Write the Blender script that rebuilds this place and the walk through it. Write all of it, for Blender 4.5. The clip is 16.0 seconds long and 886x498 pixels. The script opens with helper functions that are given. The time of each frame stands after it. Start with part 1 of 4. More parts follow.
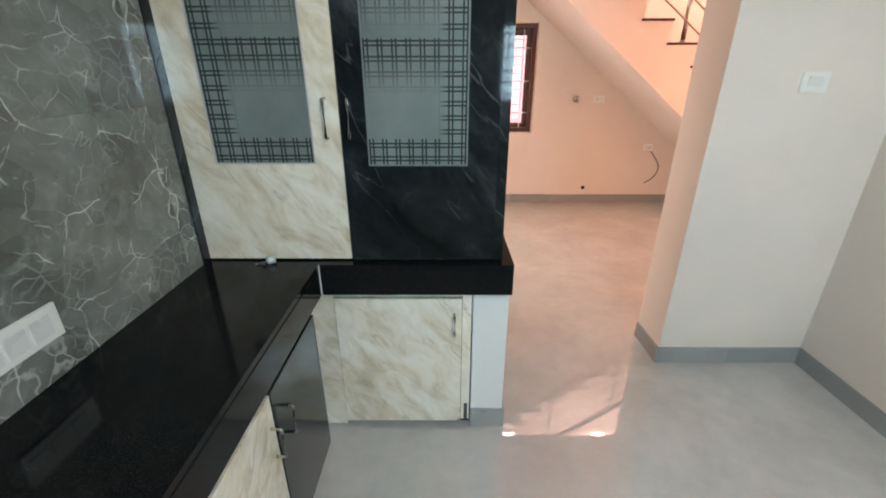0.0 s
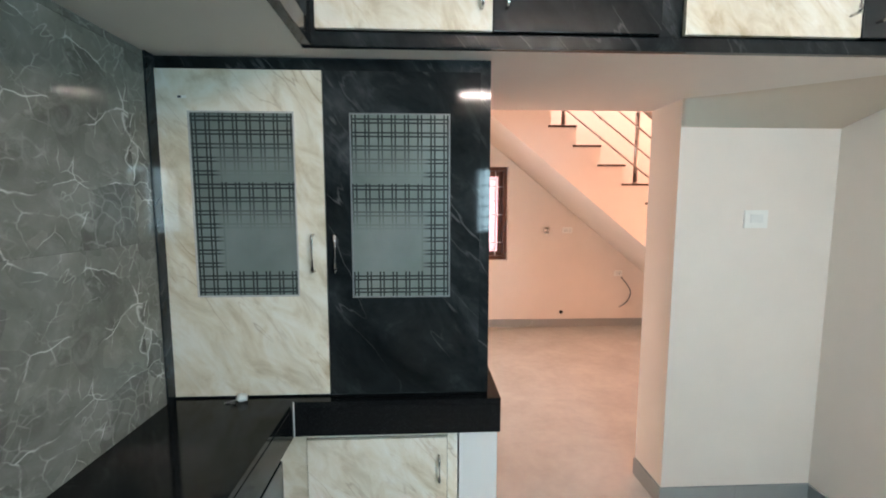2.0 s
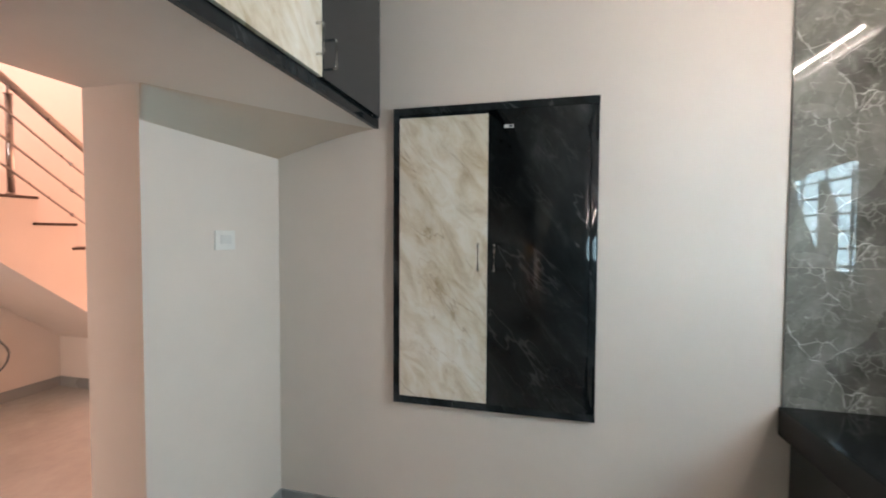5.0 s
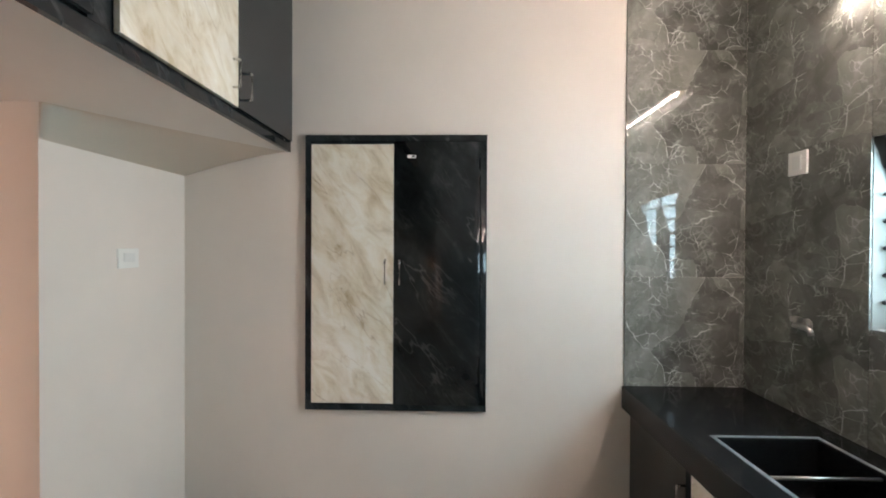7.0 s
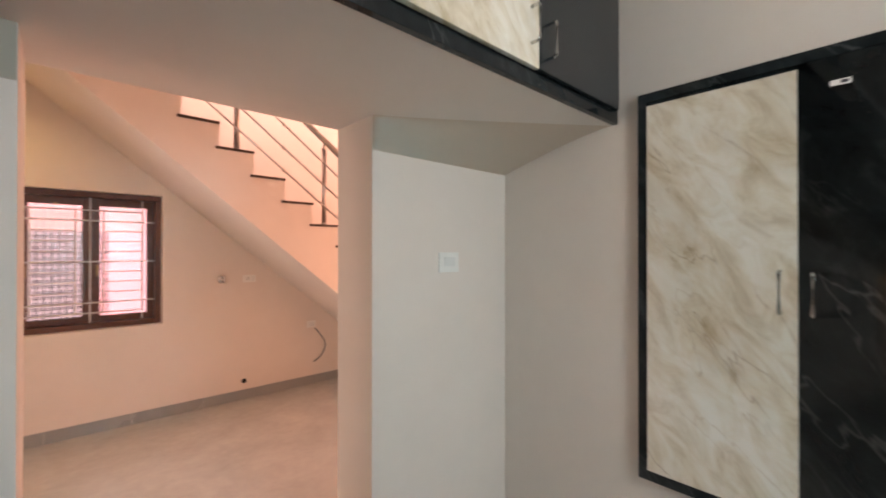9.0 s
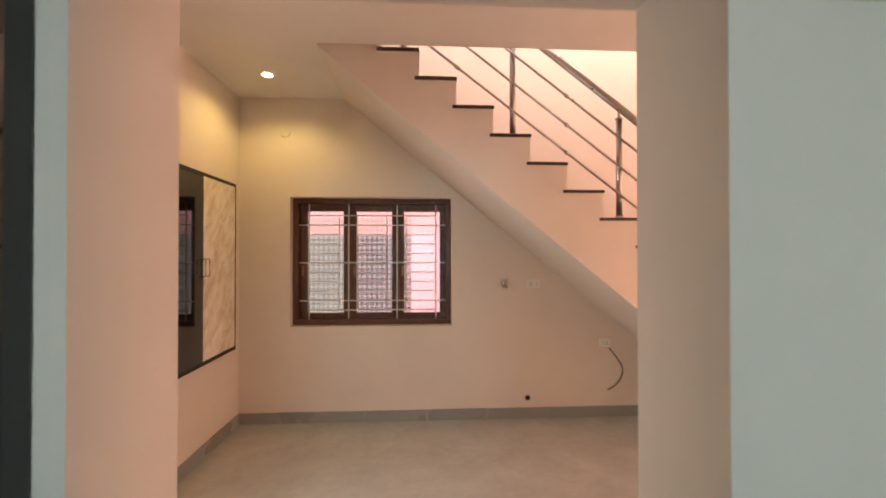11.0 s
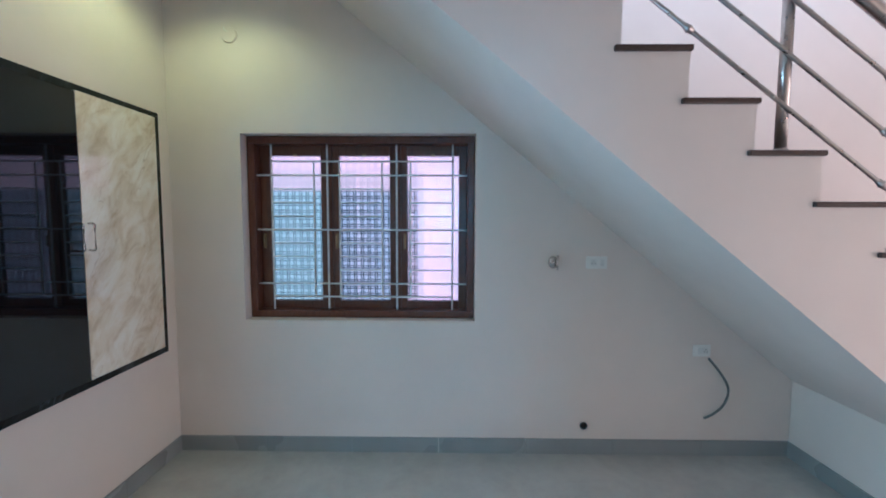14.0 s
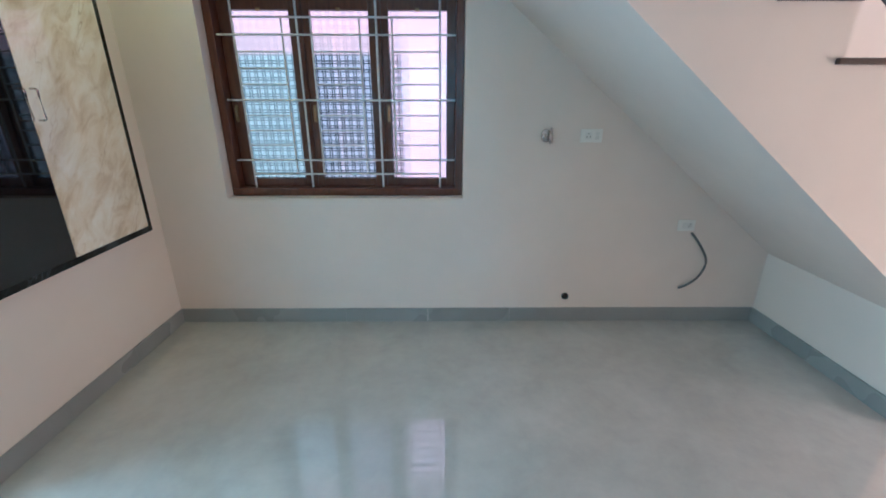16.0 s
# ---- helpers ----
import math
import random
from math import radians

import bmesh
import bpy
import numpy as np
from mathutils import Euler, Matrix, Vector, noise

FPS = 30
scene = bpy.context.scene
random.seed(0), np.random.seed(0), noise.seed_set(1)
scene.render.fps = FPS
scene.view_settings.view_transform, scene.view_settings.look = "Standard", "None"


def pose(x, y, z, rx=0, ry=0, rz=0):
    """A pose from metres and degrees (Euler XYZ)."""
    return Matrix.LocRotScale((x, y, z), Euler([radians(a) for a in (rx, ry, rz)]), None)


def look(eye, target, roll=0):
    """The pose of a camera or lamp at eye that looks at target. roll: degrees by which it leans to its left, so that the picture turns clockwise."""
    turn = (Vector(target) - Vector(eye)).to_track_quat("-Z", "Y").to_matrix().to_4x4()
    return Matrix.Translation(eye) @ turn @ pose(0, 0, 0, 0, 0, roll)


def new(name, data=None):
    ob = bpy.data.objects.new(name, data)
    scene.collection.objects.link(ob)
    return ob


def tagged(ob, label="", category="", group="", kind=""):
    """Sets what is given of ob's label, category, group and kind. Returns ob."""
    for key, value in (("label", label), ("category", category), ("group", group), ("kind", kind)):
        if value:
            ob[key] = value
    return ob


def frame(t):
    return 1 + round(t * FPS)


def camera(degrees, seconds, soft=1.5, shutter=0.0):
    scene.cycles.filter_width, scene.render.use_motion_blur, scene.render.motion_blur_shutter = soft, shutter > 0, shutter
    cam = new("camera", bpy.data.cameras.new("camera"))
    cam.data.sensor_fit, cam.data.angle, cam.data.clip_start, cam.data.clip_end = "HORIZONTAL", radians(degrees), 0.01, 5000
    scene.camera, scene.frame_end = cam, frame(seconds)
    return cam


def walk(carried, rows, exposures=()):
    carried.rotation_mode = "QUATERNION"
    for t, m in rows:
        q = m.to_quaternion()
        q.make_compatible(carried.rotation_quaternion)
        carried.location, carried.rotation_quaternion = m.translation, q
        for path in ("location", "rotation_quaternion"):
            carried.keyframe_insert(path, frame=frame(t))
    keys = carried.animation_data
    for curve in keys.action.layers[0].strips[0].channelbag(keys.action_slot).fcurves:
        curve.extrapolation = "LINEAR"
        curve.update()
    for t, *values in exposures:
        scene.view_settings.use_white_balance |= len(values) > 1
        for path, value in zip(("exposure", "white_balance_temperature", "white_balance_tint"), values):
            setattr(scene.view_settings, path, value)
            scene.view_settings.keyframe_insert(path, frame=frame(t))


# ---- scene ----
cam = camera(93.7, 16.0, soft=1.8, shutter=0.25)
PATH = [
    (0, (-0.035, -0.104, 1.532), (-0.047, 1.739, 0.756), -0.1),
    (0.5, (-0.032, -0.113, 1.558), (-0.037, 1.781, 0.916), 0.1),
    (1, (-0.028, -0.108, 1.575), (-0.033, 1.834, 1.098), 0.2),
    (1.5, (-0.025, -0.122, 1.578), (-0.016, 1.853, 1.264), 0.1),
    (2, (-0.048, -0.115, 1.558), (0.04, 1.873, 1.355), 0.0),
    (2.5, (-0.069, -0.068, 1.515), (0.212, 1.907, 1.372), 0.1),
    (3, (-0.099, 0.068, 1.514), (0.521, 1.966, 1.398), 0.1),
    (3.5, (-0.058, 0.135, 1.537), (1.014, 1.82, 1.437), 0.2),
    (4, (0.005, 0.287, 1.524), (1.505, 1.606, 1.431), 0.1),
    (4.5, (0.016, 0.447, 1.532), (1.813, 1.32, 1.443), 0.2),
    (5, (-0.024, 0.443, 1.529), (1.917, 0.92, 1.458), 0.3),
    (5.2, (-0.064, 0.433, 1.552), (1.905, 0.774, 1.479), 0.3),
    (6.2, (-0.19, 0.405, 1.56), (1.81, 0.335, 1.52), 0.3),
    (7.3, (-0.272, 0.387, 1.565), (1.722, 0.54, 1.56), 0.3),
    (7.5, (-0.227, 0.387, 1.556), (1.759, 0.627, 1.56), 0.3),
    (8, (-0.11, 0.392, 1.549), (1.805, 0.968, 1.556), 0.2),
    (8.5, (0.09, 0.452, 1.544), (1.804, 1.482, 1.549), 0.1),
    (9, (0.299, 0.516, 1.548), (1.657, 1.984, 1.557), 0.0),
    (9.2, (0.381, 0.528, 1.547), (1.565, 2.14, 1.553), -0.1),
    (9.5, (0.512, 0.53, 1.558), (1.422, 2.311, 1.566), -0.2),
    (10, (0.661, 0.643, 1.556), (1.166, 2.579, 1.566), 0.0),
    (10.2, (0.671, 0.755, 1.542), (1.061, 2.717, 1.551), -0.0),
    (11.2, (0.725, 1.40, 1.55), (0.80, 3.4, 1.57), 0.0),
    (12.3, (0.784, 2.066, 1.56), (0.749, 4.066, 1.591), 0.1),
    (12.5, (0.801, 2.154, 1.553), (0.754, 4.153, 1.586), 0.1),
    (13, (0.844, 2.335, 1.565), (0.795, 4.334, 1.58), 0.2),
    (13.5, (0.866, 2.445, 1.563), (0.822, 4.444, 1.518), 0.1),
    (14, (0.839, 2.5, 1.533), (0.814, 4.495, 1.385), 0.2),
    (14.5, (0.855, 2.52, 1.513), (0.836, 4.498, 1.223), 0.1),
    (15, (0.863, 2.535, 1.495), (0.857, 4.485, 1.05), 0.1),
    (15.5, (0.853, 2.551, 1.477), (0.873, 4.463, 0.892), 0.1),
    (16, (0.86, 2.555, 1.469), (0.879, 4.434, 0.785), 0.1),
]
# the clip's camera opens up in the kitchen and cools its white balance in the warm dining room
EXPOSURES = [(0.0, 1.26, 6520, 18), (3.4, 1.32, 6520, 18.5), (4.0, 1.18, 6500, 18), (4.5, 0.78, 6480, 18.5), (5.2, 0.92, 6600, 21.5), (7.3, 0.98, 6780, 23), (8.5, 0.76, 6980, 25.5), (9.4, 0.9, 6880, 22), (10.2, 0.82, 6800, 22.5), (12.3, 0.17, 4700, -26), (13.0, 0.23, 3690, -19), (14.0, 0.43, 3600, -17), (15.0, 0.52, 3540, -14), (16.0, 0.65, 3790, -19)]
walk(cam, [(t, look(eye, target, roll)) for t, eye, target, roll in PATH], EXPOSURES)

# ---- world and light ----
world = bpy.data.worlds.new("world")
scene.world = world
world.use_nodes = True
wn = world.node_tree.nodes
sky = wn.new("ShaderNodeTexSky")
sky.sky_type, sky.sun_disc = 'NISHITA', False
sky.sun_elevation, sky.sun_rotation = radians(52), radians(333)
wn["Background"].inputs["Strength"].default_value = 0.1
world.node_tree.links.new(sky.outputs[0], wn["Background"].inputs["Color"])
sun_data = bpy.data.lights.new("sun", 'SUN')
sun_data.energy, sun_data.angle, sun_data.color = 2.5, radians(0.5), (1, 0.95, 0.88)
sun = new("sun", sun_data)
sun.matrix_world = look((-5, 12, 14), (0, 2, 0))


def lamp(name, eye, target, w, h, watts, color):
    d = bpy.data.lights.new(name, 'AREA')
    d.shape, d.size, d.size_y, d.energy, d.color = 'RECTANGLE', w, h, watts, color
    ob = new(name, d)
    ob.matrix_world = look(eye, target)
    return ob


lamp("kitchen_window_light", (0.87, -1.33, 1.615), (0.6, 1.0, 0.8), 0.86, 0.68, 30, (0.56, 0.90, 1.0))
# added lamp that brightens the upper stair wall; no window stands there
lamp("stairwell_fill_light", (2.4, 3.76, 4.2), (2.4, 5.1, 4.0), 3.4, 1.2, 61, (1.0, 0.66, 0.57))
# added fill lamp on the unseen east side, tuned to warm the dining room
lamp("east_fill_light", (5.15, 3.1, 1.15), (0, 3.3, 1.0), 1.1, 2.0, 51, (1.0, 0.46, 0.28))
# added fill lamp facing north, in an unseen opening of the partition
lamp("south_fill_light", (3.5, 2.0, 1.25), (2.6, 5.0, 1.3), 1.7, 1.6, 8, (1.0, 0.50, 0.29))
lamp("side_room_light", (-3.1, 3.0, 1.5), (0, 3.0, 1.3), 1.4, 1.2, 74, (0.95, 0.90, 0.84))
spot_data = bpy.data.lights.new("downlight_beam", 'SPOT')
spot_data.energy, spot_data.color, spot_data.spot_size, spot_data.spot_blend, spot_data.shadow_soft_size = 17, (1.0, 0.64, 0.2), radians(150), 0.6, 0.03
spot = new("downlight_beam", spot_data)
spot.matrix_world = look((-0.486, 4.61, 2.94), (-0.486, 4.61, 0))


# ---- materials ----
def nodes(name):
    m = bpy.data.materials.new(name)
    m.use_nodes = True
    nt = m.node_tree
    return m, nt, nt.nodes, nt.links, nt.nodes["Principled BSDF"]


def mapping(nt, scale=(1, 1, 1), rot=(0, 0, 0), space="Object"):
    tc = nt.nodes.new("ShaderNodeTexCoord")
    mp = nt.nodes.new("ShaderNodeMapping")
    mp.inputs["Scale"].default_value = scale
    mp.inputs["Rotation"].default_value = [radians(a) for a in rot]
    nt.links.new(tc.outputs[space], mp.inputs["Vector"])
    return mp.outputs[0]


def noise_tex(nt, vec, scale, detail=4, rough=0.5, dist=0.0):
    n = nt.nodes.new("ShaderNodeTexNoise")
    n.inputs["Scale"].default_value, n.inputs["Detail"].default_value = scale, detail
    n.inputs["Roughness"].default_value, n.inputs["Distortion"].default_value = rough, dist
    if vec is not None:
        nt.links.new(vec, n.inputs["Vector"])
    return n.outputs[0]


def ramp(nt, fac, stops):
    r = nt.nodes.new("ShaderNodeValToRGB")
    el = r.color_ramp.elements
    while len(el) < len(stops):
        el.new(0.5)
    for e, (p, c) in zip(el, stops):
        e.position = p
        e.color = (*c, 1) if len(c) == 3 else (c[0], c[0], c[0], 1)
    nt.links.new(fac, r.inputs[0])
    return r.outputs[0]


def mix(nt, fac, a, b, kind='MIX'):
    n = nt.nodes.new("ShaderNodeMix")
    n.data_type, n.blend_type = 'RGBA', kind
    for s, v in ((n.inputs[0], fac), (n.inputs[6], a), (n.inputs[7], b)):
        if isinstance(v, (int, float)):
            s.default_value = v
        elif isinstance(v, tuple):
            s.default_value = (*v, 1)
        else:
            nt.links.new(v, s)
    return n.outputs[2]


def maths(nt, op, a, b=0.0, c=0.0, clamp=False):
    n = nt.nodes.new("ShaderNodeMath")
    n.operation, n.use_clamp = op, clamp
    for s, v in zip(n.inputs, (a, b, c)):
        if isinstance(v, (int, float)):
            s.default_value = v
        else:
            nt.links.new(v, s)
    return n.outputs[0]


def bump(nt, bsdf, height, strength=0.2, dist=0.002):
    b = nt.nodes.new("ShaderNodeBump")
    b.inputs["Strength"].default_value, b.inputs["Distance"].default_value = strength, dist
    nt.links.new(height, b.inputs["Height"])
    nt.links.new(b.outputs[0], bsdf.inputs["Normal"])


def paint(name, color, rough=0.6, var=0.06):
    m, nt, ns, ln, bs = nodes(name)
    v = mapping(nt)
    big = noise_tex(nt, v, 1.3, 5, 0.6)
    dark = tuple(c * (1 - var) for c in color)
    light = tuple(min(1, c * (1 + var * 0.6)) for c in color)
    ln.new(ramp(nt, big, [(0.3, dark), (0.7, light)]), bs.inputs["Base Color"])
    bs.inputs["Roughness"].default_value = rough
    bump(nt, bs, noise_tex(nt, v, 160, 3), 0.12, 0.001)
    return m


def plain(name, color, rough=0.4, metal=0.0, grain=60.0, var=0.12):
    m, nt, ns, ln, bs = nodes(name)
    v = mapping(nt)
    g = noise_tex(nt, v, grain, 4)
    ln.new(ramp(nt, g, [(0.25, tuple(c * (1 - var) for c in color)), (0.75, tuple(min(1, c * (1 + var)) for c in color))]), bs.inputs["Base Color"])
    ln.new(ramp(nt, noise_tex(nt, v, grain * 0.3, 3), [(0.3, (rough * 0.8,)), (0.7, (min(1, rough * 1.25),))]), bs.inputs["Roughness"])
    bs.inputs["Metallic"].default_value = metal
    return m


def tile_marble():
    m, nt, ns, ln, bs = nodes("grey_marble_tile")
    v = mapping(nt)
    warp = nt.nodes.new("ShaderNodeTexNoise")
    warp.inputs["Scale"].default_value, warp.inputs["Detail"].default_value = 6.0, 3
    ln.new(v, warp.inputs["Vector"])
    add = ns.new("ShaderNodeVectorMath")
    add.operation = 'MULTIPLY_ADD'
    ln.new(warp.outputs["Color"], add.inputs[0])
    add.inputs[1].default_value = (0.11, 0.11, 0.11)
    ln.new(v, add.inputs[2])

    def veins(scale, width, mask_scale, lo, stretch):
        st = ns.new("ShaderNodeMapping")
        st.inputs["Scale"].default_value = stretch
        st.inputs["Rotation"].default_value = (radians(25 * scale), radians(17 * scale), radians(11 * scale))
        ln.new(add.outputs[0], st.inputs["Vector"])
        w = noise_tex(nt, st.outputs[0], scale, 3, 0.5, 0.3)
        line = ramp(nt, maths(nt, 'ABSOLUTE', maths(nt, 'SUBTRACT', w, 0.5)), [(0.0, (1,)), (width * 0.4, (0.7,)), (width, (0,))])
        mask = ramp(nt, noise_tex(nt, v, mask_scale, 4), [(lo, (0,)), (lo + 0.12, (1,))])
        return maths(nt, 'MULTIPLY', line, mask)
    def cracks(scale, width, mask_scale, lo):
        vo = ns.new("ShaderNodeTexVoronoi")
        vo.feature = 'DISTANCE_TO_EDGE'
        vo.inputs["Scale"].default_value = scale
        ln.new(add.outputs[0], vo.inputs["Vector"])
        line = ramp(nt, vo.outputs["Distance"], [(0.0, (1,)), (width * 0.5, (0.6,)), (width, (0,))])
        mask = ramp(nt, noise_tex(nt, v, mask_scale, 4), [(lo, (0,)), (lo + 0.1, (1,))])
        return maths(nt, 'MULTIPLY', line, mask)
    cloud = noise_tex(nt, v, 4, 7, 0.62, 0.6)
    base = ramp(nt, cloud, [(0.28, (0.104, 0.107, 0.090)), (0.52, (0.168, 0.174, 0.153)), (0.75, (0.24, 0.248, 0.228))])
    for scale, lo, hi in ((5.0, 0.70, 1.26), (13.0, 0.86, 1.12)):
        patch = ns.new("ShaderNodeTexVoronoi")
        patch.inputs["Scale"].default_value = scale
        ln.new(add.outputs[0], patch.inputs["Vector"])
        base = mix(nt, 1.0, base, ramp(nt, patch.outputs["Color"], [(0.15, (lo,)), (0.85, (hi,))]), 'MULTIPLY')
    c = mix(nt, maths(nt, 'MULTIPLY', ramp(nt, noise_tex(nt, v, 11, 8, 0.7, 1.0), [(0.52, (0,)), (0.72, (1,))]), 0.5), base, (0.33, 0.34, 0.315))
    c = mix(nt, maths(nt, 'MULTIPLY', veins(7.0, 0.012, 8, 0.53, (1.5, 1, 1.2)), 0.5), c, (0.52, 0.54, 0.50))
    c = mix(nt, maths(nt, 'MULTIPLY', cracks(24.0, 0.08, 6, 0.54), 0.3), c, (0.50, 0.52, 0.48))
    c = mix(nt, maths(nt, 'MULTIPLY', cracks(12.0, 0.03, 9, 0.52), 0.55), c, (0.56, 0.58, 0.54))
    c = mix(nt, maths(nt, 'MULTIPLY', cracks(5.0, 0.013, 9, 0.48), 0.75), c, (0.66, 0.68, 0.64))
    ln.new(c, bs.inputs["Base Color"])
    bs.inputs["Roughness"].default_value = 0.03
    bs.inputs["Specular IOR Level"].default_value = 0.26
    return m


def streak_marble(name, stops, vein, fine, rough, amount, spec=0.5, coat=0.3, grain=12.0):
    """Marble-look laminate: soft streaks that run down to the right, and thin broken veins along them."""
    m, nt, ns, ln, bs = nodes(name)
    tc = ns.new("ShaderNodeTexCoord")
    sep = ns.new("ShaderNodeSeparateXYZ")
    ln.new(tc.outputs["Object"], sep.inputs[0])
    u = maths(nt, 'SUBTRACT', sep.outputs[0], sep.outputs[1])
    a, b = math.cos(radians(52)), math.sin(radians(52))
    along = maths(nt, 'SUBTRACT', maths(nt, 'MULTIPLY', u, a), maths(nt, 'MULTIPLY', sep.outputs[2], b))
    across = maths(nt, 'ADD', maths(nt, 'MULTIPLY', u, b), maths(nt, 'MULTIPLY', sep.outputs[2], a))
    com = ns.new("ShaderNodeCombineXYZ")
    ln.new(maths(nt, 'MULTIPLY', along, 0.5), com.inputs[0])
    ln.new(across, com.inputs[1])
    info = ns.new("ShaderNodeObjectInfo")
    ln.new(maths(nt, 'MULTIPLY', info.outputs["Random"], 7.0), com.inputs[2])
    v = com.outputs[0]
    cloud = noise_tex(nt, v, grain, 9, 0.62, 0.7)
    c = ramp(nt, cloud, stops)
    soft = noise_tex(nt, v, 3.4, 8, 0.62, 0.6)
    c = mix(nt, 0.42, c, ramp(nt, soft, stops))
    long = ns.new("ShaderNodeMapping")
    long.inputs["Scale"].default_value = (0.45, 1, 1)
    ln.new(v, long.inputs["Vector"])
    for scale, width, mscale, lo, strength, col in ((6.0, 0.009, 4.0, 0.48, amount, vein), (12.0, 0.016, 6.0, 0.49, amount * 0.7, fine)):
        w = noise_tex(nt, long.outputs[0], scale, 4, 0.5, 0.1)
        line = ramp(nt, maths(nt, 'ABSOLUTE', maths(nt, 'SUBTRACT', w, 0.5)), [(0.0, (1,)), (width, (0,))])
        mask = ramp(nt, noise_tex(nt, v, mscale, 3), [(lo, (0,)), (lo + 0.13, (1,))])
        c = mix(nt, maths(nt, 'MULTIPLY', maths(nt, 'MULTIPLY', line, mask), strength), c, col)
    ln.new(c, bs.inputs["Base Color"])
    ln.new(ramp(nt, noise_tex(nt, v, 5, 3), [(0.3, (rough * 0.85,)), (0.7, (rough * 1.2,))]), bs.inputs["Roughness"])
    bs.inputs["Specular IOR Level"].default_value = spec
    bs.inputs["Coat Weight"].default_value = coat
    bs.inputs["Coat Roughness"].default_value = 0.03
    bs.inputs["Coat IOR"].default_value = 1.65
    return m


def granite():
    m, nt, ns, ln, bs = nodes("black_granite")
    v = mapping(nt)
    sp = noise_tex(nt, v, 420, 2)
    ln.new(ramp(nt, sp, [(0.55, (0.006, 0.0065, 0.007)), (0.78, (0.035, 0.037, 0.04))]), bs.inputs["Base Color"])
    ln.new(ramp(nt, noise_tex(nt, v, 9, 4), [(0.3, (0.06,)), (0.7, (0.13,))]), bs.inputs["Roughness"])
    bs.inputs["Specular IOR Level"].default_value = 0.16
    return m


def floor_tile():
    m, nt, ns, ln, bs = nodes("polished_floor_tile")
    v = mapping(nt)
    a = noise_tex(nt, v, 2.2, 7, 0.62, 0.4)
    b = noise_tex(nt, v, 14, 5, 0.6)
    c = ramp(nt, a, [(0.32, (0.385, 0.395, 0.375)), (0.5, (0.455, 0.46, 0.445)), (0.68, (0.53, 0.53, 0.515))])
    c = mix(nt, 0.35, c, ramp(nt, b, [(0.3, (0.40, 0.405, 0.39)), (0.7, (0.51, 0.51, 0.49))]))
    ln.new(c, bs.inputs["Base Color"])
    ln.new(ramp(nt, noise_tex(nt, v, 3, 4), [(0.3, (0.006,)), (0.7, (0.016,))]), bs.inputs["Roughness"])
    bs.inputs["IOR"].default_value = 2.2
    bump(nt, bs, noise_tex(nt, v, 5, 1), 0.0025, 0.002)
    return m


def wood():
    m, nt, ns, ln, bs = nodes("brown_window_wood")
    v = mapping(nt, (1, 1, 0.2))
    g = noise_tex(nt, v, 45, 5, 0.6, 0.5)
    ln.new(ramp(nt, g, [(0.3, (0.060, 0.019, 0.009)), (0.7, (0.125, 0.045, 0.020))]), bs.inputs["Base Color"])
    bs.inputs["Roughness"].default_value = 0.35
    return m


def plaid_lines(nt, pitch, gap, width):
    """1 on the double lines of a plaid print, in the pane's own x and z, and the two coordinates."""
    tc = nt.nodes.new("ShaderNodeTexCoord")
    sep = nt.nodes.new("ShaderNodeSeparateXYZ")
    nt.links.new(tc.outputs["Object"], sep.inputs[0])
    x, z = sep.outputs[0], sep.outputs[2]

    def lines(s):
        f = maths(nt, 'FRACT', maths(nt, 'DIVIDE', s, pitch))
        one = maths(nt, 'LESS_THAN', maths(nt, 'ABSOLUTE', maths(nt, 'SUBTRACT', f, 0.35)), width / pitch / 2)
        two = maths(nt, 'LESS_THAN', maths(nt, 'ABSOLUTE', maths(nt, 'SUBTRACT', f, 0.35 + gap / pitch)), width / pitch / 2)
        return maths(nt, 'MAXIMUM', one, two)
    return lines(x), lines(z), x, z


def step(nt, s, lo, hi):
    n = nt.nodes.new("ShaderNodeMapRange")
    n.inputs["From Min"].default_value, n.inputs["From Max"].default_value = lo, hi
    nt.links.new(s, n.inputs["Value"])
    return n.outputs[0]


def cabinet_glass(name, side):
    """Frosted glass with a printed plaid that thins out in the middle; side +1: the full columns stand at +x."""
    m, nt, ns, ln, bs = nodes(name)
    lx, lz, x, z = plaid_lines(nt, 0.0462, 0.013, 0.0058)
    lines = maths(nt, 'MAXIMUM', lx, lz)
    cols = step(nt, maths(nt, 'MULTIPLY', x, side), 0.07, 0.105)
    rows = maths(nt, 'LESS_THAN', z, -0.232)
    top = maths(nt, 'MULTIPLY', step(nt, z, 0.10, 0.24), maths(nt, 'GREATER_THAN', z, 0.083))
    low = maths(nt, 'MULTIPLY', step(nt, z, -0.09, 0.04), maths(nt, 'LESS_THAN', z, 0.083))
    mask = maths(nt, 'MAXIMUM', maths(nt, 'MAXIMUM', cols, rows), maths(nt, 'MAXIMUM', top, low))
    fac = maths(nt, 'MULTIPLY', maths(nt, 'MULTIPLY', lines, mask), 0.96)
    frost = ramp(nt, noise_tex(nt, mapping(nt), 4, 4), [(0.3, (0.145, 0.185, 0.172)), (0.7, (0.225, 0.27, 0.255))])
    ln.new(mix(nt, fac, frost, (0.035, 0.045, 0.045)), bs.inputs["Base Color"])
    bs.inputs["Roughness"].default_value = 0.22
    bs.inputs["Transmission Weight"].default_value = 0.15
    bs.inputs["IOR"].default_value = 1.45
    return m


